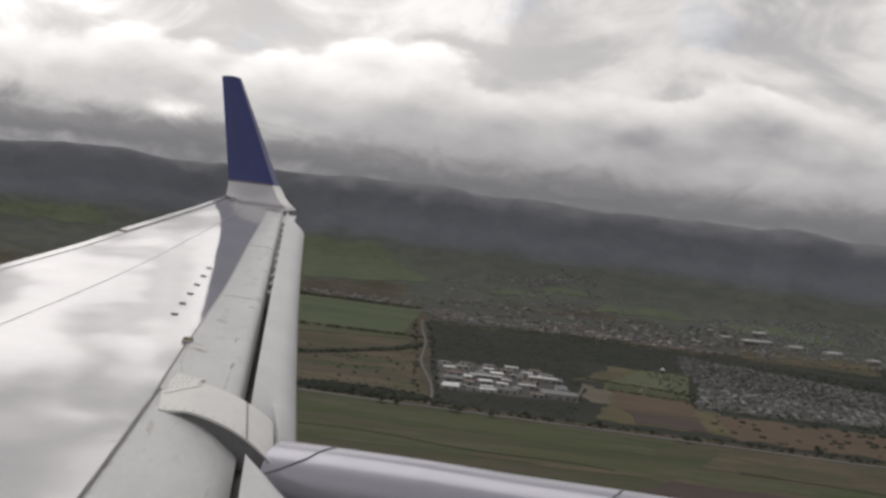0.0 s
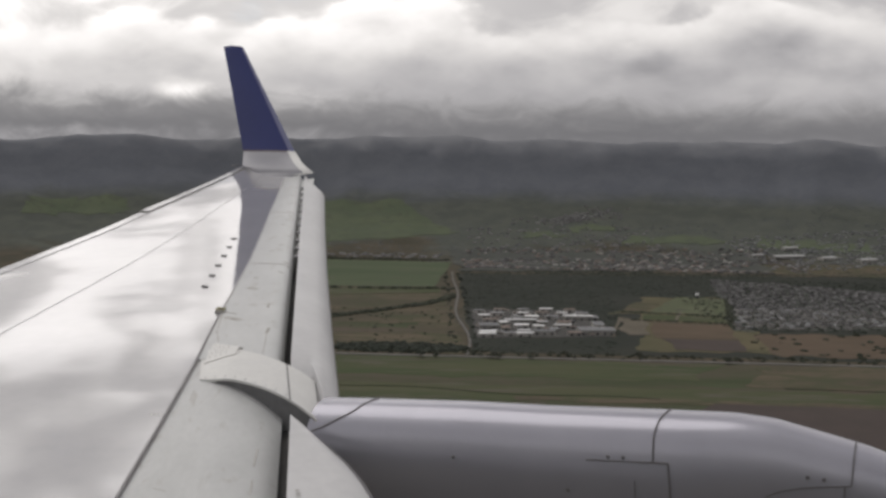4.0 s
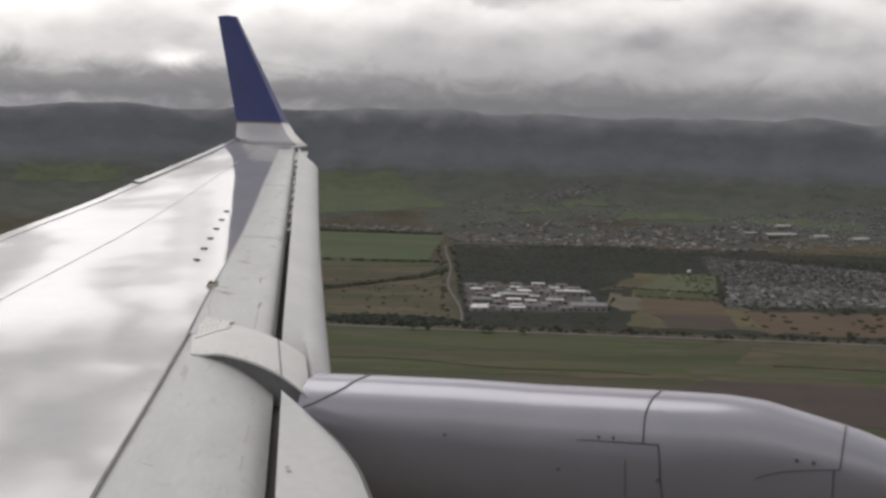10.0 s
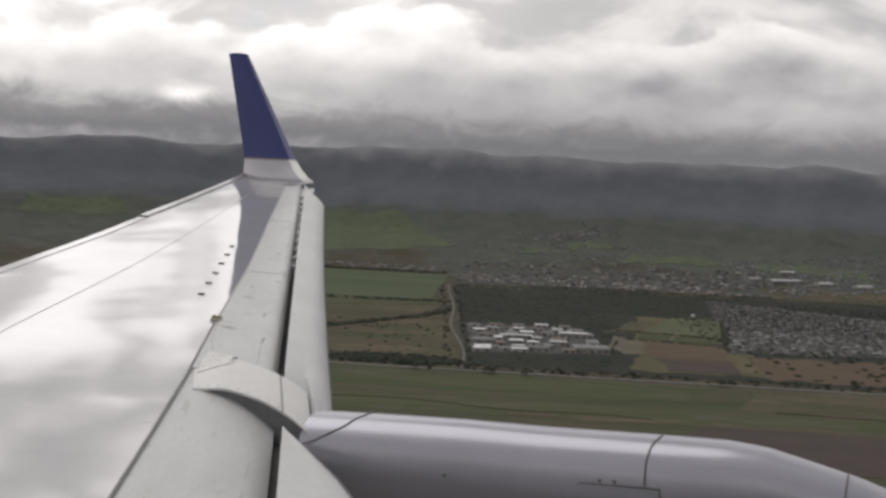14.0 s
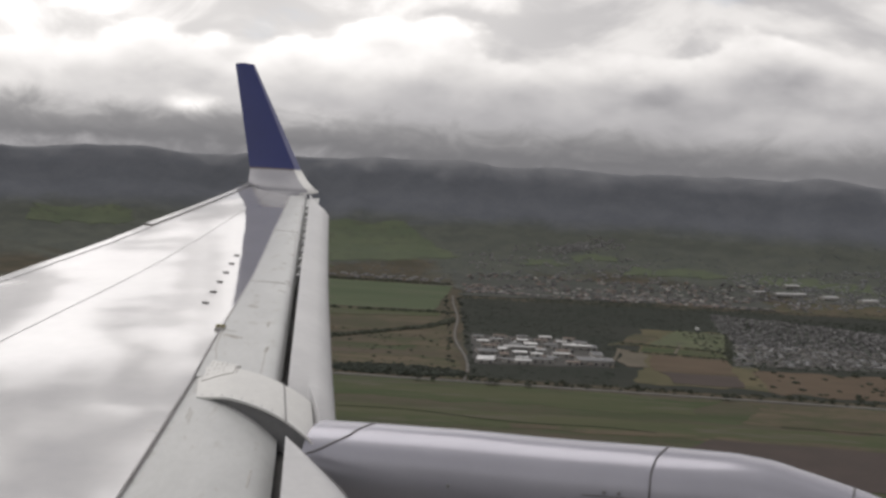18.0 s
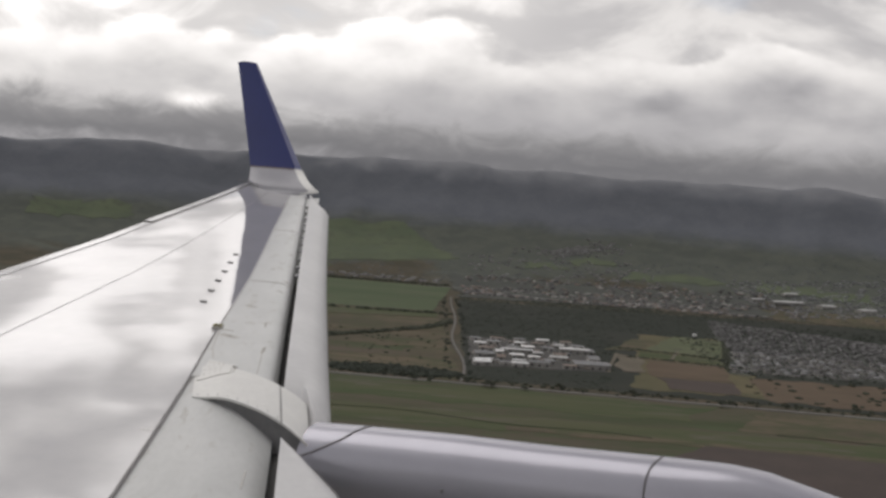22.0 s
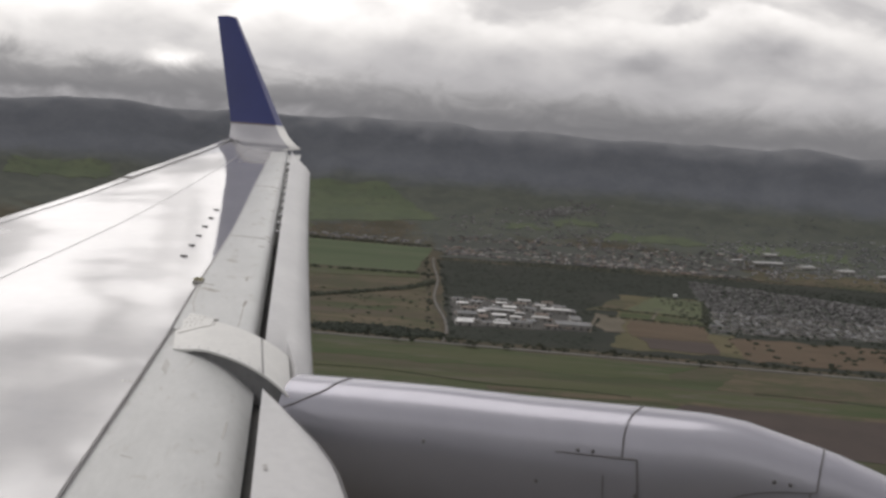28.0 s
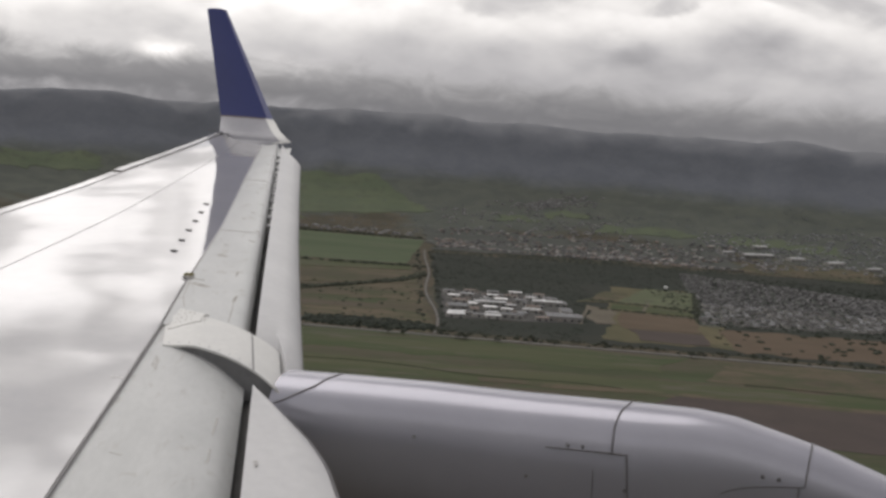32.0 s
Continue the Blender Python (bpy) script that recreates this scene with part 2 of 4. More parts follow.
M["band"] = surface("green_grass_band", (0.052, 0.071, 0.034), (0.084, 0.086, 0.051), 0.95, 0, 0.006, 22.0, stretch=(0.3, 1.8, 1), dirt=((0.108, 0.095, 0.079), 0.52, 0.7))
M["pasture"] = surface("hill_pasture", (0.088, 0.108, 0.071), (0.108, 0.126, 0.080), 0.95, 0, 0.006, 14.0, dirt=((0.082, 0.090, 0.066), 0.50, 0.8))
M["brown"] = surface("dry_brown_field", (0.073, 0.066, 0.048), (0.122, 0.099, 0.070), 0.95, 0, 0.006, 16.0, dirt=((0.063, 0.071, 0.041), 0.47, 0.8), stretch=(0.5, 1.4, 1))
M["red"] = surface("red_earth", (0.092, 0.071, 0.052), (0.120, 0.091, 0.067), 0.95, 0, 0.012, 12.0, stretch=(0.5, 1.5, 1), dirt=((0.083, 0.081, 0.057), 0.54, 0.6))
M["dark_red"] = surface("ploughed_dark_earth", (0.068, 0.057, 0.053), (0.082, 0.067, 0.061), 0.95, 0, 0.012, 12.0)
M["tan"] = surface("tan_earth", (0.110, 0.098, 0.077), (0.143, 0.127, 0.103), 0.95, 0, 0.012, 12.0)
M["tree"] = surface("scrub_leaves", (0.031, 0.038, 0.030), (0.041, 0.046, 0.038), 0.95, 0, 0.0035, 24.0, island=0.10)
M["thicket"] = surface("forest_floor", (0.030, 0.035, 0.029), (0.041, 0.043, 0.037), 0.95, 0, 0.004, 16.0, dirt=((0.058, 0.052, 0.037), 0.62, 0.5), stretch=(0.5, 1.2, 1))
# leaf colour lightened and blued to put distance haze into it
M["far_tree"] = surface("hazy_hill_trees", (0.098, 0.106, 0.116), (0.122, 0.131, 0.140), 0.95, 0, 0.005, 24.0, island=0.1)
M["bark"] = surface("bark", (0.07, 0.055, 0.04), (0.11, 0.09, 0.07), 0.9, 0, 0.8, 6.0)
M["asphalt"] = surface("pale_asphalt", (0.125, 0.12, 0.115), (0.17, 0.162, 0.155), 0.9, 0, 0.05, 10.0)
M["yard"] = surface("yard_asphalt", (0.072, 0.071, 0.070), (0.100, 0.098, 0.093), 0.9, 0, 0.03, 8.0)
M["town"] = surface("town_gardens", (0.065, 0.069, 0.064), (0.087, 0.090, 0.081), 0.95, 0, 0.010, 10.0, dirt=((0.065, 0.074, 0.064), 0.50, 0.8))
M["wall"] = surface("painted_block_wall", (0.22, 0.215, 0.20), (0.32, 0.31, 0.29), 0.8, 0, 0.08, 10.0, island=0.3)
M["roof_white"] = surface("white_metal_roof", (0.42, 0.43, 0.44), (0.58, 0.58, 0.57), 0.45, 0.0, 0.05, 9.0, island=0.2)
M["roof_bright"] = surface("bright_metal_roof", (0.50, 0.51, 0.52), (0.68, 0.68, 0.67), 0.45, 0.0, 0.05, 9.0, island=0.2)
M["roof_grey"] = surface("grey_metal_roof", (0.13, 0.135, 0.14), (0.20, 0.20, 0.205), 0.6, 0.0, 0.05, 9.0, island=0.3)
M["roof_rust"] = surface("rust_brown_roof", (0.13, 0.10, 0.085), (0.18, 0.14, 0.115), 0.7, 0.0, 0.05, 9.0, island=0.3)
M["shingle"] = surface("grey_shingle_roof", (0.080, 0.079, 0.080), (0.108, 0.105, 0.105), 0.85, 0.0, 0.03, 9.0, island=0.5)
M["bush"] = surface("bush_leaves", (0.042, 0.047, 0.036), (0.054, 0.058, 0.044), 0.95, 0, 0.01, 24.0, island=0.14)
M["ditch"] = surface("ditch_reeds", (0.034, 0.042, 0.026), (0.046, 0.052, 0.032), 0.95, 0, 0.02, 12.0)
# house tone kept close to the slope, with the haze in its colour
M["hill_house"] = surface("hazy_hill_house", (0.145, 0.145, 0.145), (0.20, 0.198, 0.195), 0.85, 0.0, 0.05, 9.0, island=0.25)
M["dark"] = surface("dark_opening", (0.02, 0.02, 0.022), (0.035, 0.035, 0.04), 0.6, 0.0, 0.2, 6.0)


def hill_material():
    """Pasture and scrub on the slopes, forest higher up, with haze in their colours."""
    m = bpy.data.materials.new("hazy_slope_vegetation")
    m.use_nodes = True
    k = Nodes(m.node_tree)
    pos = k.add("ShaderNodeNewGeometry").outputs["Position"]
    sep = k.add("ShaderNodeSeparateXYZ")
    k.link(pos, sep.inputs[0])
    big, mid, small = k.noise(pos, 0.0022, 5.0, 0.6, 0.6), k.noise(pos, 0.011, 6.0, 0.65, 0.4), k.noise(pos, 0.06, 5.0, 0.6)
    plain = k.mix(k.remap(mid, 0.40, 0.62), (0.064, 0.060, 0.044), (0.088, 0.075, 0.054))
    # grass and forest are paled towards blue-grey to stand for haze
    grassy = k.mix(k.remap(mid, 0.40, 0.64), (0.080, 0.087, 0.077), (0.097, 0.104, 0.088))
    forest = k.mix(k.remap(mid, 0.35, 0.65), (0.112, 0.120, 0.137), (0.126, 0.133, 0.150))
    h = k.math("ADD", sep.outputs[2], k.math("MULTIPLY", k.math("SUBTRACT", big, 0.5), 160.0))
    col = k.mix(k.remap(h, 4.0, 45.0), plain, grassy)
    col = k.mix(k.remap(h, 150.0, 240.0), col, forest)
    col = k.mix(1.0, col, k.ramp(small, [(0.3, 0.96), (0.7, 1.04)]), "MULTIPLY")
    p = k.add("ShaderNodeBsdfPrincipled")
    k.put(p.inputs["Base Color"], col)
    p.inputs["Roughness"].default_value = 0.95
    p.inputs["Specular IOR Level"].default_value = 0.1
    k.link(p.outputs[0], k.add("ShaderNodeOutputMaterial").inputs[0])
    return m


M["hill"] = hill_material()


# ---------------------------------------------------------------- small builders
def mesh_of(name, verts, faces, material, smooth=False):
    me = bpy.data.meshes.new(name)
    me.from_pydata([tuple(v) for v in verts], [], faces)
    me.materials.append(material)
    if smooth:
        me.shade_smooth()
    me.update()
    return me


def part(name, me, parent, label=""):
    """Links a mesh as one part under a thing or under a part."""
    ob = new(name, me)
    ob.parent = parent
    if label:
        ob["label"] = label
    return ob


def grid_faces(nu, nv, closed=False, flip=False):
    out = []
    for j in range(nv - 1):
        for i in range(nu if closed else nu - 1):
            a, b = j * nu + i, j * nu + (i + 1) % nu
            q = (a, b, b + nu, a + nu)
            out.append(q[::-1] if flip else q)
    return out


def sheet(name, fn, us, vs, thick, material, parent, label="", flip=False):
    """A curved plate: fn(u, v) gives its upper face; thick is its depth downwards."""
    top = [fn(u, v) for v in vs for u in us]
    nu, nv, n = len(us), len(vs), len(us) * len(vs)
    low = [(x, y, z - thick) for x, y, z in top]
    faces = grid_faces(nu, nv, flip=flip) + [tuple(i + n for i in q) for q in grid_faces(nu, nv, flip=not flip)]
    rim = [i for i in range(nu)] + [j * nu + nu - 1 for j in range(1, nv)] + [(nv - 1) * nu + i for i in range(nu - 2, -1, -1)] + [j * nu for j in range(nv - 2, 0, -1)]
    for a, b in zip(rim, rim[1:] + rim[:1]):
        q = (a, a + n, b + n, b)
        faces.append(q[::-1] if flip else q)
    me = mesh_of(name, top + low, faces, material, True)
    me.set_sharp_from_angle(angle=radians(40))
    return part(name, me, parent, label)


def lerp(t, stops):
    """Straight-line interpolation through (t, value) stops, extended at both ends."""
    for (a, p), (b, q) in zip(stops, stops[1:]):
        if t <= b or (b, q) == stops[-1]:
            return p + (q - p) * (t - a) / (b - a)


def steps(a, b, n):
    return [a + (b - a) * i / (n - 1) for i in range(n)]


def smooth(t):
    t = min(1.0, max(0.0, t))
    return t * t * (3 - 2 * t)


# ---------------------------------------------------------------- the wing
wing = tagged(new("airliner"), "white airliner side and silver wing with a dark blue winglet", "aircraft")
wing.location = (0, 0, EYE)


SPAN_Y = np.linspace(-3.0, 18.0, 841)
SPAN_RISE = np.interp(SPAN_Y, [5.5, 7.5, 9.0, 12.0, 15.7], [0.12, 0.085, 0.09, 0.125, 0.165])     # the loaded wing bends upwards
SPAN_Z = np.cumsum(SPAN_RISE) * (SPAN_Y[1] - SPAN_Y[0])
SPAN_Z = SPAN_Z - np.interp(5.5, SPAN_Y, SPAN_Z) - 1.46


def deck_z(y):
    """Height of the wing's upper face over its span, below the window."""
    return float(np.interp(y, SPAN_Y, SPAN_Z))


def border(y):      # edge between the glossy box skin and the white rear panels
    return lerp(y, [(1.0, -1.24), (4.206, -1.449), (5.447, -1.515), (6.198, -1.563), (7.585, -1.694), (9.655, -1.860), (10.871, -1.985), (12.689, -2.166), (15.888, -2.437)])


def lead(y):        # leading edge
    return -3.13 - 0.194 * (15.7 - y)


def hinge(y):       # gap in front of flap and aileron
    return lerp(y, [(1.0, -0.29), (4.206, -0.697), (6.503, -0.999), (9.941, -1.439), (11.556, -1.639), (13.521, -1.88), (15.632, -2.139)])


def trail(y):       # trailing edge
    return lerp(y, [(2.0, -0.05), (5.923, -0.562), (7.477, -0.776), (9.896, -1.09), (12.114, -1.365), (15.006, -1.709)])


def droop(y):
    return lerp(y, [(4.0, 0.20), (9.3, 0.097), (10.24, 0.055), (11.39, 0.020), (12.51, -0.030), (14.65, -0.072), (15.7, -0.099)]) if y > 4.0 else 0.22


def skin(u, y):
    x = border(y) + (lead(y) - border(y)) * u
    s = max(0.0, (u - 0.25) / 0.75)
    ripple = 0.0016 * noise.noise(Vector((x * 1.3, y * 2.2, 0.4))) + 0.0008 * noise.noise(Vector((x * 3.5, y * 4.0, 2.4)))
    return (x, y, deck_z(y) - droop(y) * s * s + ripple)


spans = steps(-1.3, 15.84, 150)
sheet("upper_skin", skin, steps(0.002, 0.93, 44), spans, 0.02, M["skin"], wing, "glossy silver-grey wing skin", True)


def slat(u, y):
    a = u * 1.25
    x0, y0, z0 = skin(min(0.935 + 0.065 * a, 1.0), y)
    if a > 1:
        b = (a - 1) / 0.25 * 1.6
        return (x0 - 0.05 * math.sin(b), y0, z0 - 0.09 * (1 - math.cos(b)))
    return (x0, y0, z0 + 0.004)


for lo, hi, up in ((-1.3, 6.2, 0.0), (6.22, 12.30, 0.0), (12.36, 15.80, 0.013)):
    sheet("slat", lambda u, y: tuple(Vector(slat(u, y)) + Vector((-up, 0, up * (1 - 0.5 * smooth((y - 14.0) / 1.8))))), steps(0.0, 1.0, 12), steps(lo, hi, 16), 0.012, M["skin"], wing, "silver leading-edge slat", True)


def belly(u, y):
    x = trail(y) + (lead(y) - trail(y)) * u
    return (x, y, deck_z(y) - droop(y) * 0.9 - 0.10 - (0.32 - 0.016 * y) * math.sin(math.pi * u) ** 0.7)


sheet("lower_skin", belly, steps(0.12, 0.99, 12), steps(-1.3, 15.6, 22), 0.01, M["white"], wing, "white lower wing skin", True)


def rear(u, y):
    x = border(y) + (hinge(y) - border(y)) * u
    return (x, y, deck_z(y) - 0.03 * u ** 4 - 0.14 * max(0.0, (u - 0.78) / 0.22) ** 2.4)


def flap_top(u, y):
    x = border(y) + (hinge(y) - border(y)) * u
    u0 = lerp(min(max(y, 3.5), 6.0), [(3.5, 0.62), (4.3, 0.55), (5.0, 0.34), (6.0, 0.10)])
    fall = max(0.0, (u - u0) / (1 - u0))
    return (x, y, deck_z(y) - 0.012 - 0.19 * fall ** 2.3)


for lo, hi in ((6.3, 9.55), (9.558, 12.6), (12.608, 15.75)):
    sheet("rear_panel", rear, steps(0.012, 0.965, 14), steps(lo, hi, 10), 0.02, M["white"], wing, "white weathered rear wing panel")
sheet("spoiler_panel", flap_top, steps(0.006, 0.985, 18), steps(-1.2, 6.3, 24), 0.03, M["white"], wing, "white stained spoiler panel")


# near-black sheet laid low in the hinge gap to give its shade
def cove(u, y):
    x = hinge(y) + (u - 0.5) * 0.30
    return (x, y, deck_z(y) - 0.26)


sheet("hinge_cove", cove, [0.0, 1.0], steps(-1.2, 15.5, 14), 0.02, M["gap"], wing, "hinge gap, its shade painted as a dark sheet")


def aileron(u, y):
    a = hinge(y) + 0.03
    b = trail(y) if y < 15.0 else trail(15.0) + (hinge(15.8) + 0.10 - trail(15.0)) * (y - 15.0) / 0.8
    x = a + (b - a) * u
    return (x, y, deck_z(y) - 0.035 - 0.065 * u - 0.04 * u ** 3 - 0.07 * max(0.0, (u - 0.55) / 0.45) ** 2.2)


sheet("aileron", aileron, steps(0.0, 1.0, 10), steps(9.2, 15.0, 14) + [15.2, 15.4, 15.6, 15.7, 15.8], 0.025, M["aileron"], wing, "pale grey aileron")


def outer_flap(u, v):
    y0 = 6.28 - 0.50 * smooth((u - 0.42) / 0.24)
    x, y, z = aileron(u, y0 + (9.197 - y0) * v)
    return (x, y, z - 0.10 * (1 - smooth(v / 0.10)))


sheet("outboard_flap", outer_flap, steps(0.0, 1.0, 18), steps(0.0, 1.0, 14), 0.03, M["aileron"], wing, "pale grey outboard flap")


def inner_edge(y):
    return lerp(y, [(2.0, 0.16), (3.4, -0.03), (4.20, -0.175), (4.646, -0.292), (4.779, -0.343), (4.973, -0.432), (5.147, -0.530), (5.342, -0.655), (5.45, -0.74), (5.517, -0.831)])


def inner_flap(u, y):
    a = hinge(y) + 0.045
    x = a + (max(inner_edge(y), a + 0.02) - a) * u
    return (x, y, deck_z(y) - 0.06 - 0.02 * u - 0.055 * max(0.0, (u - 0.55) / 0.45) ** 2)


sheet("inboard_flap", inner_flap, steps(0.0, 1.0, 14), steps(-1.0, 5.51, 60), 0.05, M["aileron"], wing, "pale grey inboard flap end")


# white cap that wraps over the hinge line beside the flap fairing
def cap(u, v):
    s = u * (0.871 - 0.029 * v)
    x0, y0 = -1.595 + 0.135 * v, 6.54 - 0.62 * v
    x, y = x0 + 0.945 * s, y0 - 0.327 * s
    return (x, y, deck_z(y0 - 0.327 * s) - 0.004 + 0.036 * smooth(u / 0.3) - (0.15 + 0.05 * v) * u ** 3.2)


fairing_cap = sheet("flap_cap", cap, steps(0.0, 1.0, 26), steps(0.0, 1.0, 8), 0.016, M["cap"], wing, "white curved cap over the hinge gap")


def cap_end(u, v):
    x, y, z = cap(1.0, v)
    return (x + 0.006 + 0.035 * math.sin(u * 1.5), y - 0.012 * math.sin(u * 1.5), z + 0.002 - 0.22 * u * (0.55 + 0.45 * v))


sheet("cap_end", cap_end, steps(0.0, 1.0, 6), steps(0.0, 1.0, 6), 0.01, M["cap"], fairing_cap)



# the web's dark colour stands for the shade under the cap
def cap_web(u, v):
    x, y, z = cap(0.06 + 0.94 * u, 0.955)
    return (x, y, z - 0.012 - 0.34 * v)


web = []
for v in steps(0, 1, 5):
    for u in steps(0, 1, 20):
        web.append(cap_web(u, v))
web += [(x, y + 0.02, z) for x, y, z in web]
part("cap_web", mesh_of("cap_web", web, grid_faces(20, 5) + [tuple(i + 100 for i in q) for q in grid_faces(20, 5, flip=True)], M["web"], True), fairing_cap, "recess wall under the cap, shade painted dark")
# ---------------------------------------------------------------- winglet
winglet_root = new("winglet")
winglet_root.parent = wing


def blade(h):
    """Leading and trailing edge of the winglet at height fraction h."""
    z = -0.24 + 2.15 * h
    xl = lerp(max(z, -0.24), [(-0.24, -3.13), (0.11, -3.24), (1.93, -3.685)])
    xt = lerp(max(z, -0.40), [(-0.40, -2.62), (-0.285, -2.22), (-0.245, -1.95), (-0.235, -1.94), (-0.17, -2.04), (-0.06, -2.18), (0.12, -2.345), (1.88, -3.33)])
    yl = 15.72 + 0.45 * smooth(h / 0.18) + 0.65 * h
    return xl, xt, yl, z


def blade_mesh(name, h0, h1, n, u0, u1, material, lift=0.0):
    us = steps(u0, u1, 12)
    ring = []
    for h in steps(h0, h1, n):
        xl, xt, y, z = blade(h)
        tip = 1.0 - 0.35 * smooth((h - 0.985) / 0.015)
        th = (0.065 - 0.045 * h) * tip
        row = []
        for u in us:
            row.append((xl + (xt - xl) * u, y - 0.25 * u * (1 - h) - th * (1 - (2 * u - 1) ** 2) - lift, z + 0.02 * math.sin(math.pi * u) * h))
        for u in reversed(us):
            row.append((xl + (xt - xl) * u, y - 0.25 * u * (1 - h) + th * (1 - (2 * u - 1) ** 2) + lift + 0.004, z + 0.02 * math.sin(math.pi * u) * h))
        ring.append(row)
    nu = len(ring[0])
    verts = [v for r in ring for v in r]
    faces = grid_faces(nu, n, True)
    faces.append(tuple(range(nu))[::-1])
    faces.append(tuple(range((n - 1) * nu, n * nu)))
    me = mesh_of(name, verts, faces, material, True)
    me.set_sharp_from_angle(angle=radians(35))
    return me


part("blade", blade_mesh("blade", 0.165, 1.0, 24, 0.0, 1.0, M["blue"]), winglet_root, "dark blue painted winglet blade")
part("blade_base", blade_mesh("blade_base", -0.07, 0.165, 40, 0.0, 1.0, M["satin"]), winglet_root, "silver winglet root curving out of the wing")
# tail coloured white to carry the bright highlight on the flare
part("blade_tail", blade_mesh("blade_tail", -0.016, 0.165, 24, 0.86, 1.004, M["cap"], 0.005), winglet_root, "flared tail of the winglet root, highlight painted white")
part("trailing_strip", blade_mesh("trailing_strip", 0.165, 0.985, 20, 0.90, 1.006, M["blue_edge"], 0.006), winglet_root, "paler blue trailing edge")

part("accent_stripe", blade_mesh("accent_stripe", 0.157, 0.170, 3, 0.0, 0.90, M["stripe"], 0.003), winglet_root, "thin brown stripe under the blue paint")

# ---------------------------------------------------------------- flap track fairing
fairing = new("flap_track_fairing")
fairing.parent = wing
AX, AY = 0.9455, -0.3256


def tube(s, a, grow=0.0):
    """A point on the fairing: s along it, a round it (0 at the top, positive towards the window)."""
    top = lerp(s, [(-1.0, -1.60), (-0.1, -1.520), (0.31, -1.488), (0.89, -1.449), (1.405, -1.426), (2.044, -1.385), (2.434, -1.364), (2.636, -1.374), (2.92, -1.432), (3.107, -1.472), (3.6, -1.62), (4.2, -1.84)])
    hi = lerp(s, [(-1.0, 0.40), (0.2, 0.41), (2.4, 0.40), (3.3, 0.28), (3.9, 0.13), (4.2, 0.03)])
    wd = lerp(s, [(-1.0, 0.28), (2.2, 0.28), (3.3, 0.20), (3.9, 0.10), (4.2, 0.03)])
    c, d = math.cos(a), math.sin(a)
    e = 0.78
    up = math.copysign(abs(c) ** e, c) * (hi + grow)
    out = math.copysign(abs(d) ** e, d) * (wd + grow)
    return (-0.62 + AX * s + AY * out, 5.85 + AY * s - AX * out, top - hi + up)


ss = steps(-0.05, 4.2, 64)
ring = 40
fv = [tube(s, 2 * math.pi * i / ring) for s in ss for i in range(ring)]
ff = grid_faces(ring, len(ss), True, True) + [tuple(range(ring)), tuple(range((len(ss) - 1) * ring, len(ss) * ring))[::-1]]
shell = mesh_of("fairing_shell", fv, ff, M["fairing"], True)
shell.set_sharp_from_angle(angle=radians(50))
part("fairing_shell", shell, fairing, "grey-white painted fairing shell")


def ribbon(name, path, normal_lift, width, material, parent, label=""):
    """A flat dark strip laid along points on a surface, a little proud of it."""
    verts, faces = [], []
    pts = [Vector(p) for p in path]
    for i, p in enumerate(pts):
        t = (pts[min(i + 1, len(pts) - 1)] - pts[max(i - 1, 0)]).normalized()
        n = Vector(normal_lift(p) if callable(normal_lift) else normal_lift).normalized()
        side = t.cross(n).normalized() * width * 0.5
        for q in (p - side + n * 0.004, p + side + n * 0.004, p + side - n * 0.004, p - side - n * 0.004):
            verts.append(q)
    for i in range(len(pts) - 1):
        for k in range(4):
            a, b = i * 4 + k, i * 4 + (k + 1) % 4
            faces.append((a, b, b + 4, a + 4))
    faces += [(0, 1, 2, 3), tuple(range(len(verts) - 4, len(verts)))[::-1]]
    return part(name, mesh_of(name, verts, faces, material), parent, label)


def tube_line(name, pts, width, parent=None):
    path = [tube(s, a, 0.0015) for s, a in pts]

    def out(p):
        return (0.0, -0.7, 0.7)
    return ribbon(name, path, out, width, M["seam"], parent or fairing)


def arc(stops, n):
    return [(lerp(a, [(q, p) for p, q in stops]), a) for a in steps(stops[0][1], stops[-1][1], n)]


tube_line("panel_seam", arc([(2.08, -0.15), (2.07, 0.0), (2.03, 0.42), (2.015, 0.76), (2.02, 1.19)], 18), 0.009)
tube_line("panel_seam", [(s, 1.20) for s in steps(1.66, 2.10, 8)], 0.005)
tube_line("panel_seam", [(s, 1.20) for s in steps(1.93, 2.10, 4)], 0.009)
tube_line("panel_seam", arc([(2.10, 1.20), (2.12, 1.57), (2.14, 1.73), (2.15, 2.2)], 12), 0.009)
tube_line("panel_seam", arc([(1.93, 1.44), (1.94, 1.68), (1.95, 2.0)], 6), 0.004)
tube_line("panel_seam", arc([(3.05, -0.15), (3.04, 0.01), (3.02, 0.70), (3.01, 1.20)], 12), 0.008)
tube_line("panel_seam", [(s, lerp(s, [(2.64, 1.51), (2.75, 1.41), (2.98, 1.24)])) for s in steps(2.60, 3.01, 10)], 0.004)
tube_line("panel_seam", arc([(2.98, 1.24), (2.98, 1.51), (2.99, 2.0)], 8), 0.007)
tube_line("panel_seam", arc([(0.31, -0.12), (0.30, 0.0), (0.22, 0.51), (0.07, 0.85), (-0.02, 0.97)], 12), 0.008)
for s_, a_ in ((1.57, 1.56), (2.11, 1.58), (0.9, 1.28), (2.88, 1.20), (2.80, 1.22), (1.78, 1.14), (1.86, 1.14)):
    x, y, z = tube(s_, a_, 0.001)
    box_at = bmesh.new()
    bmesh.ops.create_uvsphere(box_at, u_segments=8, v_segments=5, radius=0.011, matrix=pose(x, y, z))
    me = bpy.data.meshes.new("fastener")
    box_at.to_mesh(me)
    box_at.free()
    me.materials.append(M["seam"])
    part("fastener", me, fairing)

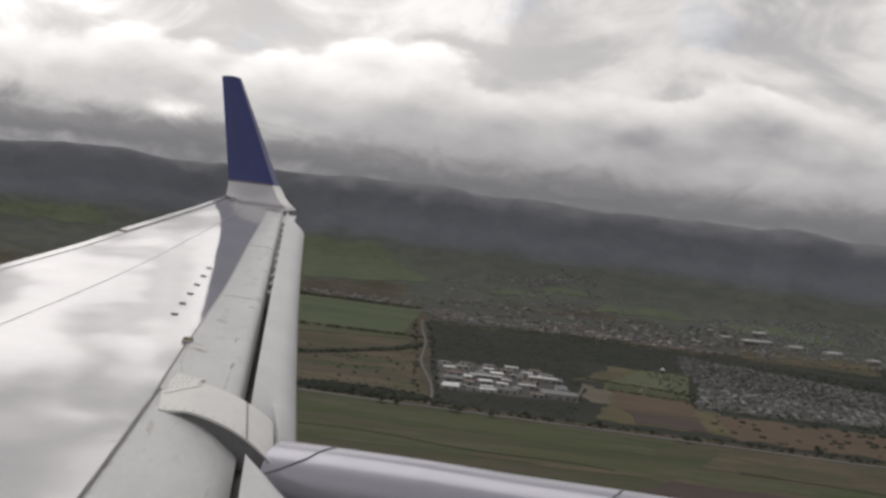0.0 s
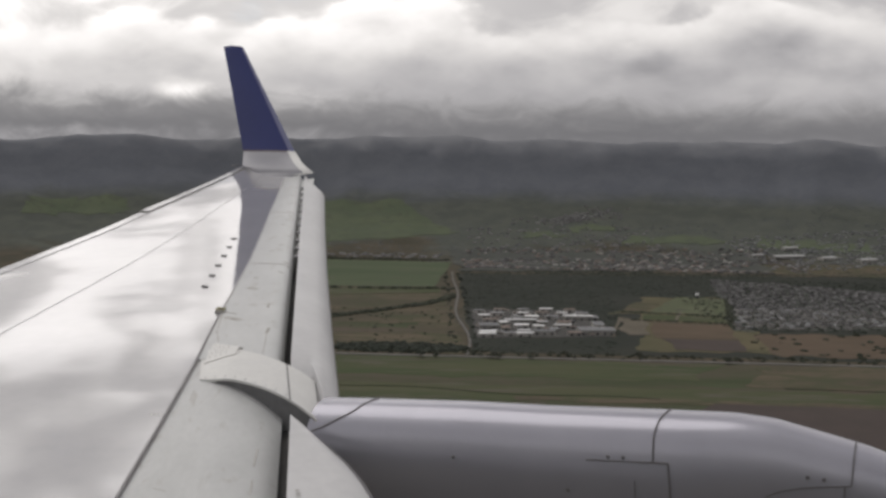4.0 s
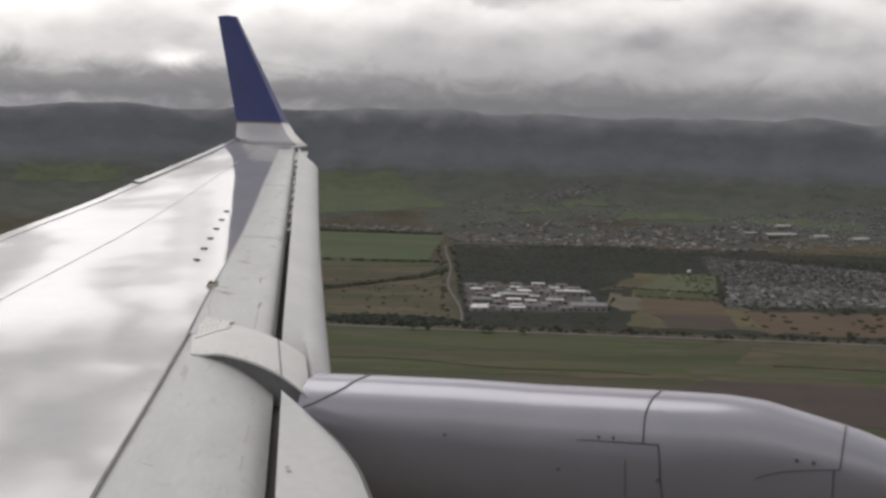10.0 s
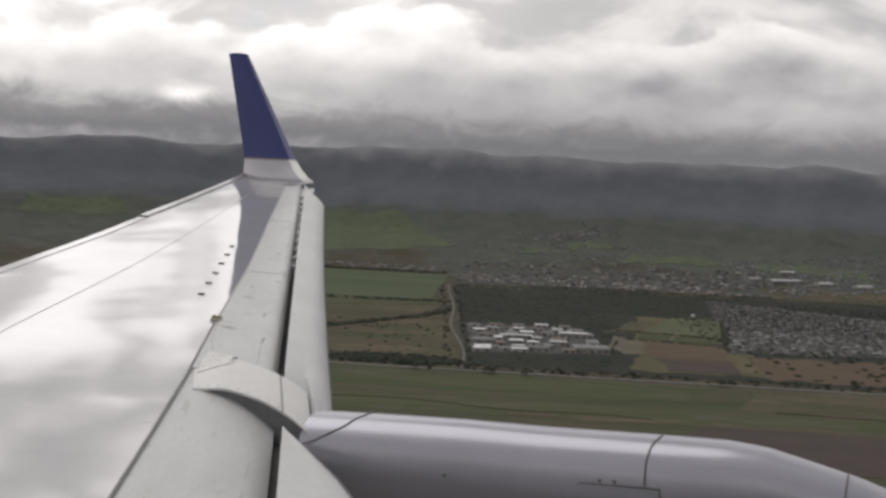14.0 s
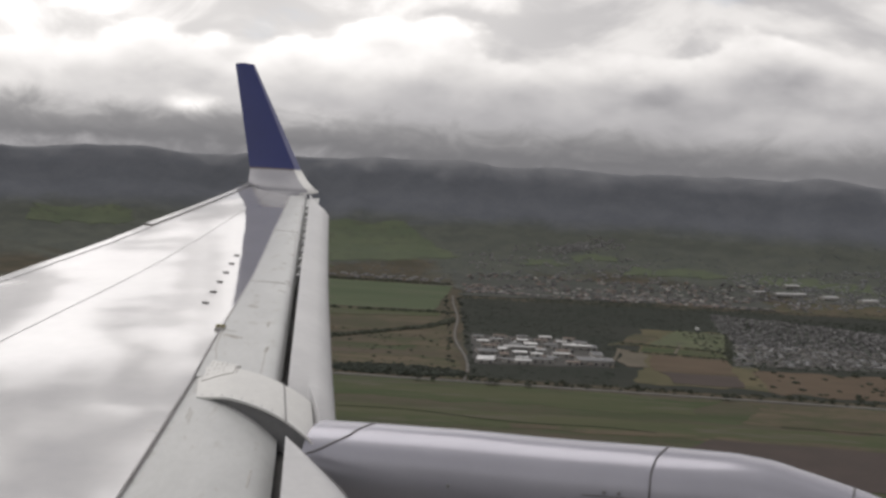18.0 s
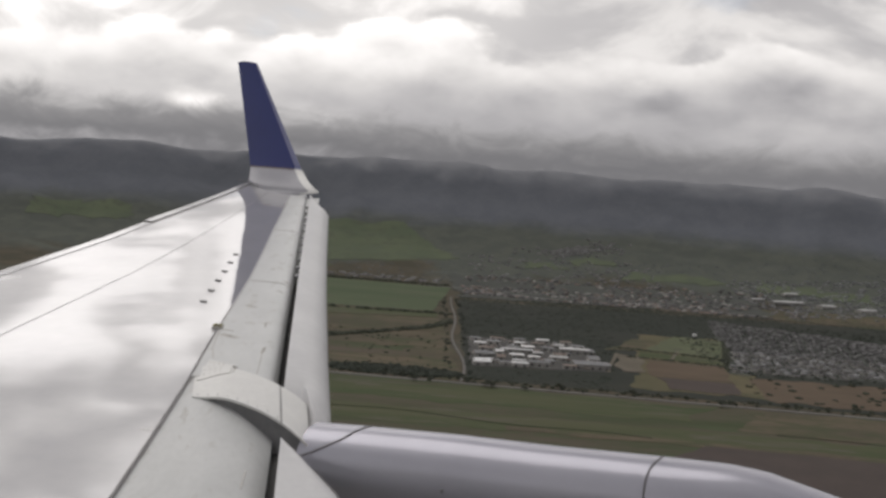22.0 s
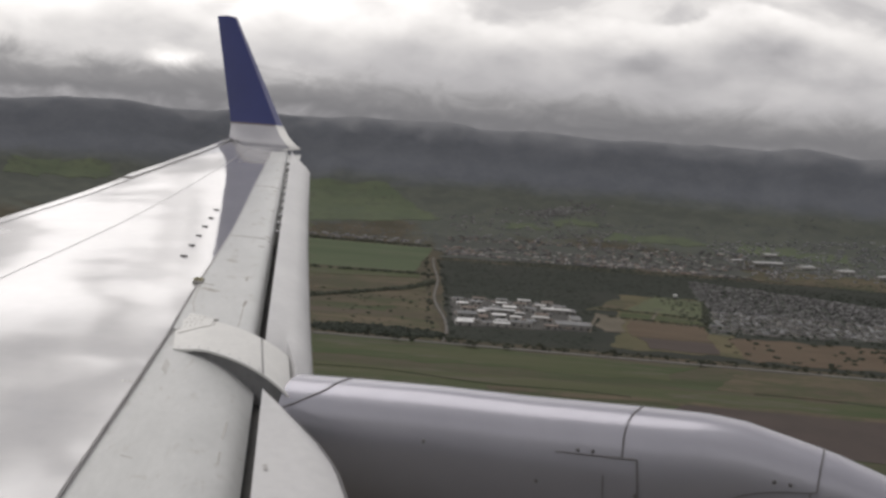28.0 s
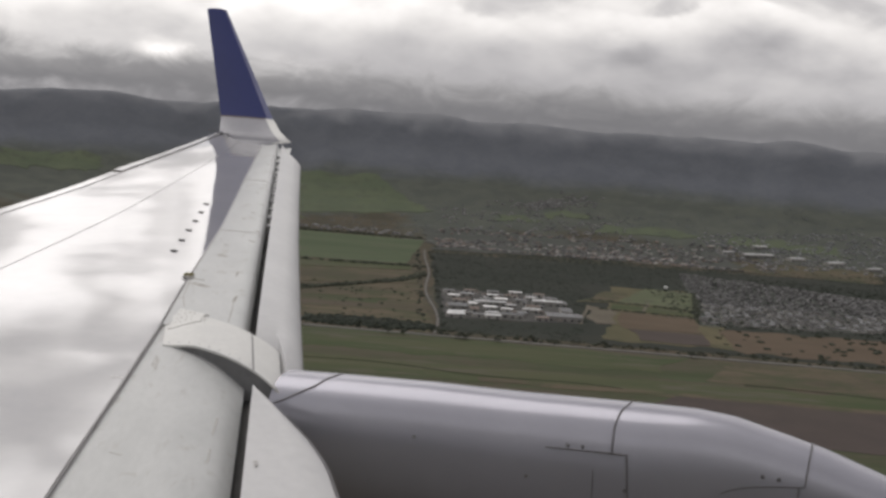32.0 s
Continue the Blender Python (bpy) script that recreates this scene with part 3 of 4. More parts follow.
# ---------------------------------------------------------------- cabin side behind the window
hull = []
for q in (-14.0, -9.0, -4.0, 0.0, 4.0, 9.0, 14.0):
    for k in range(40):
        a = 2 * math.pi * k / 40
        o = -2.06 + 1.88 * math.cos(a)
        hull.append((-AX * q - AY * o, -AY * q + AX * o, -0.45 + 1.98 * math.sin(a)))
hull_faces = grid_faces(40, 7, True) + [tuple(range(40)), tuple(range(240, 280))[::-1]]
part("fuselage", mesh_of("fuselage", hull, hull_faces, M["white"], True), wing, "plain white fuselage side")

# ---------------------------------------------------------------- wing details
UP = (0, -0.12, 1)
ribbon("box_seam", [(border(y) + 0.004, y, deck_z(y) + 0.001) for y in steps(-1.2, 7.54, 28)], UP, 0.011, M["line"], wing, "dark sealant line beside the box skin")
ribbon("box_seam", [(border(y) + 0.002, y, deck_z(y) + 0.001) for y in steps(7.62, 15.7, 20)], UP, 0.014, M["pale_seam"], wing)
for u in (0.47,):
    ribbon("skin_seam", [(skin(u, y)[0], y, skin(u, y)[2]) for y in steps(-1.2, 15.5, 44)], UP, 0.0025, M["skin_line"], wing)
ribbon("slat_seam", [(skin(0.93, y)[0], y, skin(0.93, y)[2] + 0.004) for y in steps(-1.2, 15.6, 44)], UP, 0.008, M["skin_line"], wing)
for y in (9.554, 12.604):
    ribbon("rear_seam", [(rear(u, y)[0], y, rear(u, y)[2]) for u in steps(0.02, 0.95, 14)], UP, 0.010, M["faint"], wing)


def box(name, x, y, z, sx, sy, sz, material, parent, label="", turn=0.0):
    bm = bmesh.new()
    bmesh.ops.create_cube(bm, size=1.0, matrix=pose(x, y, z, 0, 0, turn) @ Matrix.Diagonal((sx, sy, sz, 1)))
    bmesh.ops.bevel(bm, geom=bm.edges[:], offset=min(sx, sy, sz) * 0.2, segments=1, affect="EDGES")
    me = bpy.data.meshes.new(name)
    bm.to_mesh(me)
    bm.free()
    me.materials.append(material)
    return part(name, me, parent, label)


for k in range(6):      # row of small vortex generators
    y = 8.465 + 0.475 * k
    x = -2.032 - 0.0466 * k
    box("vortex_generator", x, y, deck_z(y) + 0.005, 0.055, 0.035, 0.012, M["seam"], wing, "small dark grey vortex generator", -18)
for k in range(11):     # brackets in the hinge gap
    y = 10.3 + 0.46 * k
    box("hinge_bracket", hinge(y) + 0.012, y, deck_z(y) - 0.075, 0.06, 0.10, 0.03, M["pale_seam"], wing, "", 7)
# two thin dark bars at the outer end of the slat
box("tip_seal", -3.20, 15.60, deck_z(15.6) + 0.135, 0.20, 0.05, 0.012, M["seam"], wing, "small dark bar at the wing tip", 8)
box("tip_seal", -3.06, 15.66, deck_z(15.6) + 0.105, 0.16, 0.05, 0.012, M["line"], wing, "", 8)
fitting = box("hoist_fitting", -1.694, 7.585, deck_z(7.585) + 0.006, 0.075, 0.13, 0.014, M["faint"], wing, "small brass fitting on the panel edge")
for dx_ in (-0.019, 0.019):
    box("fitting_eye", -1.694 + dx_, 7.585, deck_z(7.585) + 0.020, 0.028, 0.075, 0.022, M["brass"], fitting)
    # dark chip on top, coloured as the shade inside a hole
    box("eye_hole", -1.694 + dx_, 7.575, deck_z(7.585) + 0.0315, 0.013, 0.032, 0.003, M["gap"], fitting)
ribbon("flap_edge_seal", [(inner_edge(y), y, inner_flap(1.0, y)[2]) for y in steps(3.6, 5.50, 36)], (0.5, -0.5, 0.7), 0.022, M["seam"], wing, "dark seal along the flap end")
ribbon("cap_seam", [tuple(Vector(cap(0.76, v)) + Vector((0, 0, 0.001))) for v in steps(0, 1, 8)], (0.3, -0.2, 1), 0.008, M["line"], fairing_cap)
for k in range(9):      # rivet line along the cap's near edge
    p_ = cap(0.05 + 0.085 * k, 0.93)
    box("rivet", p_[0], p_[1], p_[2] + 0.001, 0.010, 0.014, 0.003, M["pale_seam"], fairing_cap)
# riveted patch beside the cap
PATCH = [Vector((-1.537, 6.676)), Vector((-1.334, 6.587)), Vector((-1.316, 6.321)), Vector((-1.505, 6.215))]


def on_patch(u, v):
    q = (PATCH[0] * (1 - u) + PATCH[1] * u) * (1 - v) + (PATCH[3] * (1 - u) + PATCH[2] * u) * v
    a, b = q.x + 1.595, 6.54 - q.y
    across, s = (0.945 * b - 0.327 * a) / 0.5418, (0.62 * a - 0.135 * b) / 0.5418
    past, along = -0.62 * across, max(0.0, s / (0.871 - 0.029 * across))
    lift = (0.036 * smooth(along / 0.3) - (0.15 + 0.05 * across) * along ** 3.2) * smooth(1 - past / 0.16)
    return (q.x, q.y, deck_z(q.y) - 0.001 + 0.003 * smooth(past / 0.1) + max(0.0, lift))


patch = sheet("riveted_patch", on_patch, steps(0, 1, 12), steps(0, 1, 12), 0.006, M["cap"], wing, "white riveted patch")
for i in range(4):
    for j in range(4):
        x, y, z = on_patch(0.10 + 0.17 * i + 0.03 * (j % 2), 0.16 + 0.2 * j)
        box("rivet", x, y, z + 0.001, 0.010, 0.016, 0.002, M["stain"], patch)
ribbon("patch_seam", [tuple(Vector(on_patch(u, 1.0)) - Vector((0, 0, 0.0032))) for u in steps(0.0, 1.0, 8)], UP, 0.004, M["faint"], patch)
ribbon("patch_seam", [tuple(Vector(on_patch(1.0, v)) - Vector((0, 0, 0.0032))) for v in steps(1.0, 0.0, 8)], UP, 0.003, M["faint"], patch)
ribbon("patch_seam", [tuple(Vector(on_patch(1.09, v)) - Vector((0, 0, 0.0032))) for v in steps(0.97, 0.0, 8)], UP, 0.004, M["faint"], patch)


def smear(path, width, material="stain", on=rear):
    """A thin weathered mark on the rear panels, tapering along its way."""
    pts = []
    for (xa, ya), (xb, yb) in zip(path, path[1:]):
        for k in range(5):
            x, y = xa + (xb - xa) * k / 4, ya + (yb - ya) * k / 4
            u = (x - border(y)) / (hinge(y) - border(y))
            pts.append((x, y, on(u, y)[2] - 0.0028))
    ribbon("stain", pts, UP, width, M[material], wing)


smear([(-1.644, 8.462), (-1.552, 8.401)], 0.05, "faint")
smear([(-1.62, 7.40), (-1.479, 7.31)], 0.06, "faint")
smear([(-1.56, 7.36), (-1.50, 7.325)], 0.03)
smear([(-1.230, 7.14), (-1.222, 6.98)], 0.022)
smear([(-1.69, 7.57), (-1.55, 7.50)], 0.012)
smear([(-1.36, 7.9), (-1.345, 7.75)], 0.014)
smear([(-1.50, 9.2), (-1.44, 9.17)], 0.02)
smear([(-1.72, 10.6), (-1.66, 10.58)], 0.025)
smear([(-1.226, 7.03), (-1.19, 6.75), (-1.156, 6.46)], 0.005)
smear([(-1.66, 7.50), (-1.60, 7.05)], 0.010, "faint")
smear([(-1.60, 7.02), (-1.52, 6.72)], 0.008, "faint")
for k in range(3):
    smear([(-1.448 + 0.016 * k, 5.74 - 0.03 * k), (-1.432 + 0.016 * k, 5.56 - 0.02 * k)], 0.007, "faint", flap_top)
smear([(-0.945, 5.10), (-0.922, 4.86)], 0.016, "faint", flap_top)
smear([(-0.897, 4.69), (-0.876, 4.54)], 0.014, "faint", flap_top)
smear([(-1.318, 4.43), (-1.252, 4.406)], 0.007, "faint", flap_top)
for k in range(9):      # scuffs and run marks on the panels
    y = 8.9 + 0.72 * k + 0.11 * math.sin(k * 2.3)
    u = 0.25 + 0.5 * abs(math.sin(k * 1.7))
    x = border(y) + (hinge(y) - border(y)) * u
    smear([(x, y), (x + 0.05, y - 0.03)], 0.03, "faint")
for k in range(3):      # stencilled marks that cannot be read
    box("stencil_mark", -0.655 + 0.012 * k, 4.58 - 0.045 * k, deck_z(4.54) - 0.062, 0.022, 0.020, 0.002, M["faint"], wing)
    box("stencil_mark", -1.585 + 0.024 * k, 5.325, skin(0.05, 5.325)[2] - 0.001, 0.008, 0.03, 0.003, M["faint"], wing)

# ---------------------------------------------------------------- land
RNG = random.Random(4)


def land(x, y):
    """Height of the ground: a flat plain, foothills, then a ridge under the cloud."""
    r = math.hypot(x, y)
    az = math.degrees(math.atan2(x, y))
    front = smooth((75 - abs(az)) / 40)
    base = lerp(r, [(0, 0), (3350, 0), (3700, 22), (4000, 66), (4300, 126), (4500, 190), (4650, 285), (4800, 395), (4900, 455), (4990, 470)])
    if r < 3350:
        base = 0.0
    rough = noise.fractal(Vector((x / 900, y / 900, 3.3)), 1.1, 2.0, 4) * smooth((r - 3500) / 1100)
    ridge = noise.noise(Vector((az / 9.0, 7.1, 0.0))) * smooth((r - 4300) / 600)
    spur = noise.fractal(Vector((az / 4.2 + 0.9 * noise.noise(Vector((x / 700, y / 700, 1.0))), r / 1500, 5.2)), 1.0, 2.0, 3)
    lean = lerp(az, [(-30, -78), (-8, -14), (4, 6), (14, 0), (30, -14)]) * smooth((r - 4300) / 600)
    return front * max(0.0, base + 40 * rough + 46 * ridge + 26 * spur * smooth((r - 3900) / 500) + lean)


def ground():
    angles = steps(-36, 36, 290) + steps(37, 323, 80)
    radii = [20, 300, 700, 1000] + steps(1150, 3300, 30) + steps(3340, 4985, 95)
    verts = []
    for r in radii:
        for a in angles:
            x, y = r * math.sin(radians(a)), r * math.cos(radians(a))
            verts.append((x, y, land(x, y)))
    n = len(angles)
    faces = grid_faces(n, len(radii), True, True) + [tuple(range(n))[::-1]]
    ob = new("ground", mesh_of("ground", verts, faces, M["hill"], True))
    return tagged(ob, "dry scrub plain rising to forested mountains greyed by painted haze", "ground", kind="structure")


ground()


def cloud_bank():
    """Low cloud that hangs on the ridge: a far curved backdrop with a torn lower edge."""
    m = bpy.data.materials.new("low_cloud")
    m.use_nodes = True
    k = Nodes(m.node_tree)
    pos = k.add("ShaderNodeNewGeometry").outputs["Position"]
    sep = k.add("ShaderNodeSeparateXYZ")
    k.link(pos, sep.inputs[0])
    tear = k.noise(k.vmath("MULTIPLY", pos, (1.0, 1.0, 1.8)), 0.0042, 7.0, 0.58, 0.5)
    h = k.math("ADD", sep.outputs[2], k.math("MULTIPLY", k.math("SUBTRACT", tear, 0.5), 230.0))
    show = k.math("MULTIPLY", k.remap(h, 368.0, 505.0), k.remap(h, 560.0, 690.0, 1.0, 0.0))
    # emission gives the cloud's brightness and the hazy fade over the ridge
    glow_ = k.add("ShaderNodeEmission")
    k.put(glow_.inputs[0], k.mix(k.remap(h, 470.0, 660.0), (0.160, 0.160, 0.165), (0.290, 0.286, 0.284)))
    clear = k.add("ShaderNodeBsdfTransparent")
    mixed = k.add("ShaderNodeMixShader")
    k.put(mixed.inputs[0], k.math("MULTIPLY", show, 0.88))
    k.link(clear.outputs[0], mixed.inputs[1])
    k.link(glow_.outputs[0], mixed.inputs[2])
    k.link(mixed.outputs[0], k.add("ShaderNodeOutputMaterial").inputs[0])
    verts = []
    for z in steps(230, 720, 5):
        for a in steps(-44, 44, 90):
            verts.append((4560 * math.sin(radians(a)), 4560 * math.cos(radians(a)), z))
    ob = new("cloud_backdrop", mesh_of("cloud_backdrop", verts, grid_faces(90, 5), m))
    tagged(ob, "low grey cloud torn along the mountain ridge", "cloud", kind="structure")


cloud_bank()


def field(name, corners, material, label, lift=0.4, nu=14, nv=10, warp=9.0):
    """A field with four corners, draped on the land with a ragged edge."""
    a, b, c, d = (Vector(p) for p in corners)
    verts = []
    for j in range(nv + 1):
        for i in range(nu + 1):
            u, v = i / nu, j / nv
            p = (a * (1 - u) + b * u) * (1 - v) + (d * (1 - u) + c * u) * v
            q = Vector((p.x / 70, p.y / 70, 0.0))
            p = p + Vector((noise.noise(q), noise.noise(q + Vector((9, 4, 2))))) * warp
            verts.append((p.x, p.y, land(p.x, p.y) + lift))
    n = len(verts)
    low = [(x, y, z - lift - 0.5) for x, y, z in verts]
    faces = grid_faces(nu + 1, nv + 1)
    rim = list(range(nu + 1)) + [(j + 1) * (nu + 1) - 1 for j in range(1, nv + 1)] + [nv * (nu + 1) + i for i in range(nu - 1, -1, -1)] + [j * (nu + 1) for j in range(nv - 1, 0, -1)]
    faces += [(p, p + n, q + n, q) for p, q in zip(rim, rim[1:] + rim[:1])]
    return tagged(new(name, mesh_of(name, verts + low, faces, material)), label, "field", kind="structure")


def road_y(x):
    return 1690 - 0.05 * x


field("grass_field", [(-1500, 1000), (1800, 900), (1800, road_y(1800) - 6), (-1500, road_y(-1500) - 6)], M["grass"], "rough green and brown grass beside the road", 0.3, 40, 20)
field("grass_band", [(-700, 1400), (1300, 1355), (1300, 1425), (-700, 1500)], M["band"], "greener band of rough grass", 0.5, 60, 6, 24.0)
field("grass_band", [(-900, 1560), (430, 1520), (520, 1640), (-900, 1690)], M["band"], "green grass beside the highway", 0.5, 40, 8, 30.0)
field("tan_band", [(120, 1378), (1250, 1318), (1250, 1348), (120, 1402)], M["brown"], "pale dry strip between grass and plough", 0.7, 40, 4, 14.0)
field("brown_field", [(500, 1480), (1700, 1390), (1700, 1585), (590, 1645)], M["brown"], "reddish brown stubble beside the highway", 0.55, 40, 8, 30.0)
field("ploughed_field", [(250, 1180), (1100, 1100), (1000, 1330), (420, 1370)], M["dark_red"], "dark ploughed earth", 0.8)
field("green_field", [(-760, 2600), (10, 2640), (70, 3290), (-900, 3360)], M["green"], "smooth green crop field", 0.7, 30, 16)
field("green_strip", [(-640, 2360), (20, 2520), (20, 2590), (-640, 2560)], M["band"], "narrow green strip below the crop field", 0.8, 30, 6)
field("brown_field", [(-700, 2080), (40, 2290), (30, 2510), (-700, 2330)], M["brown"], "dry brown field", 0.6, 30, 10, 16.0)
field("brown_field", [(-900, 1735), (64, 1700), (54, 2270), (-700, 2060)], M["brown"], "dry brown field with scrub", 0.6, 30, 16, 16.0)
field("tan_field", [(-260, 1900), (-40, 1930), (-20, 2060), (-220, 2020)], M["grass"], "paler dry grass in the brown field", 0.9, 20, 10, 40.0)
field("hill_pasture", [(-470, 3690), (110, 3930), (-150, 4380), (-560, 4400)], M["pasture"], "bright green hillside pasture", 1.6, 34, 26, 22.0)
field("hill_pasture", [(-900, 3560), (-380, 3600), (-420, 3690), (-900, 3680)], M["meadow"], "dull green pasture below the hill", 1.2, 24, 8, 26.0)
field("hill_pasture", [(330, 3830), (560, 3850), (520, 3930), (380, 3940)], M["pasture"], "small green pasture on the slope", 1.6, 24, 14, 60.0)
field("hill_pasture", [(760, 3720), (1160, 3700), (1120, 3830), (800, 3840)], M["pasture"], "green slope pasture", 1.6, 24, 14, 60.0)
field("hill_pasture", [(1250, 3640), (1640, 3450), (1650, 3600), (1290, 3780)], M["pasture"], "green slope pasture", 1.6, 24, 14, 60.0)
field("tan_field", [(620, 3160), (1560, 3000), (1640, 3240), (640, 3330)], M["brown"], "tan fallow strip beside the scrub forest", 0.7)
field("bare_strip", [(760, 3095), (1000, 3070), (1000, 3100), (760, 3125)], M["tan"], "pale bare earth strip", 1.2)
field("scrub_patch", [(395, 1765), (640, 1750), (800, 2500), (560, 2480)], M["plain"], "scrubby brown ground beside the suburb", 0.6, 30, 24, 26.0)
field("ploughed_field", [(475, 1775), (605, 1765), (620, 1880), (462, 1890)], M["dark_red"], "dark red ploughed field", 1.3, 20, 12, 12.0)
field("red_field", [(455, 1900), (622, 1892), (655, 2075), (490, 2095)], M["red"], "bare red earth field", 1.0, 24, 18, 16.0)
field("tan_field", [(400, 1935), (452, 1930), (485, 2120), (430, 2150)], M["tan"], "pale tan construction earth", 1.2, 20, 18, 22.0)
field("green_strip", [(480, 2125), (662, 2095), (682, 2165), (500, 2205)], M["band"], "rough green strip between hedges", 1.0, 24, 8, 10.0)
field("tan_field", [(420, 2190), (500, 2215), (580, 2380), (520, 2390)], M["brown"], "dry tan slope with tracks", 1.0, 20, 14, 18.0)
field("green_field", [(520, 2235), (690, 2185), (785, 2455), (660, 2510)], M["meadow"], "bright green meadow beside the suburb", 1.1, 24, 18, 14.0)
field("tan_field", [(640, 1730), (1300, 1700), (1300, 1960), (660, 1960)], M["red"], "reddish scrub strip between road and suburb", 0.5, 30, 16, 28.0)
field("forest_floor", [(78, 1735), (1900, 1620), (1900, 3050), (85, 2950)], M["thicket"], "dark ground under the scrub forest", 0.35, 60, 40)
field("town_ground", [(100, 3040), (1150, 3170), (1180, 3560), (60, 3620)], M["town"], "streets and gardens of a distant town", 1.4, 60, 24, 40.0)
field("hill_pasture", [(560, 3960), (760, 3960), (740, 4060), (600, 4050)], M["pasture"], "green slope pasture", 1.6, 24, 14, 60.0)
field("hill_pasture", [(-1700, 3900), (-1250, 4000), (-1350, 4180), (-1700, 4100)], M["pasture"], "bright green slope pasture", 1.6, 24, 14, 60.0)
field("estate_yard", [(92, 1868), (372, 1905), (358, 2240), (92, 2232)], M["yard"], "grey paved yards of an industrial estate", 0.8)
field("suburb_ground", [(640, 1990), (1330, 2080), (1420, 2560), (860, 2900)], M["town"], "streets and gardens of a suburb", 0.7, 30, 24, 22.0)


def strip(name, path, width, material, label, lift=1.0):
    verts, faces = [], []
    pts = [Vector(p) for p in path]
    for i, p in enumerate(pts):
        t = (pts[min(i + 1, len(pts) - 1)] - pts[max(i - 1, 0)]).normalized()
        s = Vector((-t.y, t.x)) * width * 0.5
        for q in (p - s, p + s):
            verts.append((q.x, q.y, land(q.x, q.y) + lift))
    n = len(verts)
    verts += [(x, y, z - lift - 0.3) for x, y, z in verts]
    for i in range(len(pts) - 1):
        a = 2 * i
        faces += [(a, a + 2, a + 3, a + 1), (a, a + n, a + 2 + n, a + 2), (a + 1, a + 3, a + 3 + n, a + 1 + n)]
    return tagged(new(name, mesh_of(name, verts, faces, material)), label, "road", kind="structure")


strip("road", [(x, road_y(x)) for x in steps(-1500, 1900, 60)], 11, M["asphalt"], "pale two-lane highway across the plain", 1.3)
strip("road", [(66 + 13 * math.sin(k * 0.21) * (1 - k / 60), 1700 + 23 * k) for k in range(58)], 4.8, M["asphalt"], "narrow pale farm road", 1.2)
strip("road", [(900 * k / 10 - 20, 3290 + 12 * math.sin(k)) for k in range(18)], 10, M["asphalt"], "pale town road", 1.6)


strip("track", [(372 + 10 * k, 1900 + 42 * k + 9 * math.sin(k)) for k in range(7)], 7, M["tan"], "pale dirt track beside the red field", 1.4)
strip("track", [(455 + 38 * k, 2075 + 14 * math.sin(k * 1.3)) for k in range(6)], 6, M["tan"], "pale dirt track between the fields", 1.4)
strip("track", [(540 + 12 * k, 2080 + 34 * k) for k in range(6)], 6, M["tan"], "pale dirt track across the meadow", 1.4)

for pts in ([(-420 + 15 * k, 1500 - 2.2 * k + 9 * math.sin(k * 0.3)) for k in range(52)], [(560 + 15 * k, 1470 - 1.8 * k + 5 * math.sin(k * 0.25)) for k in range(54)]):
    strip("ditch", pts, 3.0, M["ditch"], "dark overgrown ditch across the grass", 1.2)

# ---------------------------------------------------------------- trees
PHI = (1 + 5 ** 0.5) / 2
ICO_V = [(-1, PHI, 0), (1, PHI, 0), (-1, -PHI, 0), (1, -PHI, 0), (0, -1, PHI), (0, 1, PHI), (0, -1, -PHI), (0, 1, -PHI), (PHI, 0, -1), (PHI, 0, 1), (-PHI, 0, -1), (-PHI, 0, 1)]
ICO_V = [Vector(v).normalized() for v in ICO_V]
ICO_F = [(0, 11, 5), (0, 5, 1), (0, 1, 7), (0, 7, 10), (0, 10, 11), (1, 5, 9), (5, 11, 4), (11, 10, 2), (10, 7, 6), (7, 1, 8), (3, 9, 4), (3, 4, 2), (3, 2, 6), (3, 6, 8), (3, 8, 9), (4, 9, 5), (2, 4, 11), (6, 2, 10), (8, 6, 7), (9, 8, 1)]


def clumps(places):
    """Ragged leaf clumps: (x, y, z, radius, height)."""
    verts, faces = [], []
    for x, y, z, r, h in places:
        n = len(verts)
        for v in ICO_V:
            k = RNG.uniform(0.62, 1.3)
            verts.append((x + v.x * r * k, y + v.y * r * k, z + h * max(0.0, 0.12 + v.z * 0.9) * k))
        faces += [(a + n, b + n, c + n) for a, b, c in ICO_F]
    return verts, faces


def woods(name, test, box_, count, size, label, tall=0.8, leaf="tree"):
    x0, y0, x1, y1 = box_
    spots = []
    for _ in range(count):
        x, y = RNG.uniform(x0, x1), RNG.uniform(y0, y1)
        d = noise.noise(Vector((x / 160, y / 160, 1.7)))
        if test(x, y) and d > RNG.uniform(-0.75, 0.0):
            r = RNG.uniform(0.6, 1.25) * size
            spots.append((x, y, land(x, y) - 0.5, r, r * tall * RNG.uniform(0.7, 1.2)))
    v, f = clumps(spots)
    return tagged(new(name, mesh_of(name, v, f, M[leaf], True)), label, "trees", kind="stuff")


def inside(x, y):
    """Open ground that the woods leave free."""
    if 78 < x < 384 and 1856 < y < 2252:
        return True
    if 330 < x < 780 and y < 2150 - 0.1 * (x - 330) + 40 and x > 330 + 0.25 * (y - 1700):
        return True
    if 470 < x < 790 and 2110 < y < 2510:
        return True
    return x > 620 and y < 2920 and x > 620 + 0.27 * (y - 1990)


woods("scrub_forest", lambda x, y: y > road_y(x) + 40 and not inside(x, y) and x > 84 + 0.01 * (y - 1700), (80, 1740, 1900, 3140), 30000, 6.5, "dark grey-green scrub forest covering the plain", 0.24)
woods("foothill_trees", lambda x, y: True, (-1200, 3380, 1900, 4100), 1500, 8.0, "scattered foothill trees in haze-lightened colour", 0.24, "far_tree")
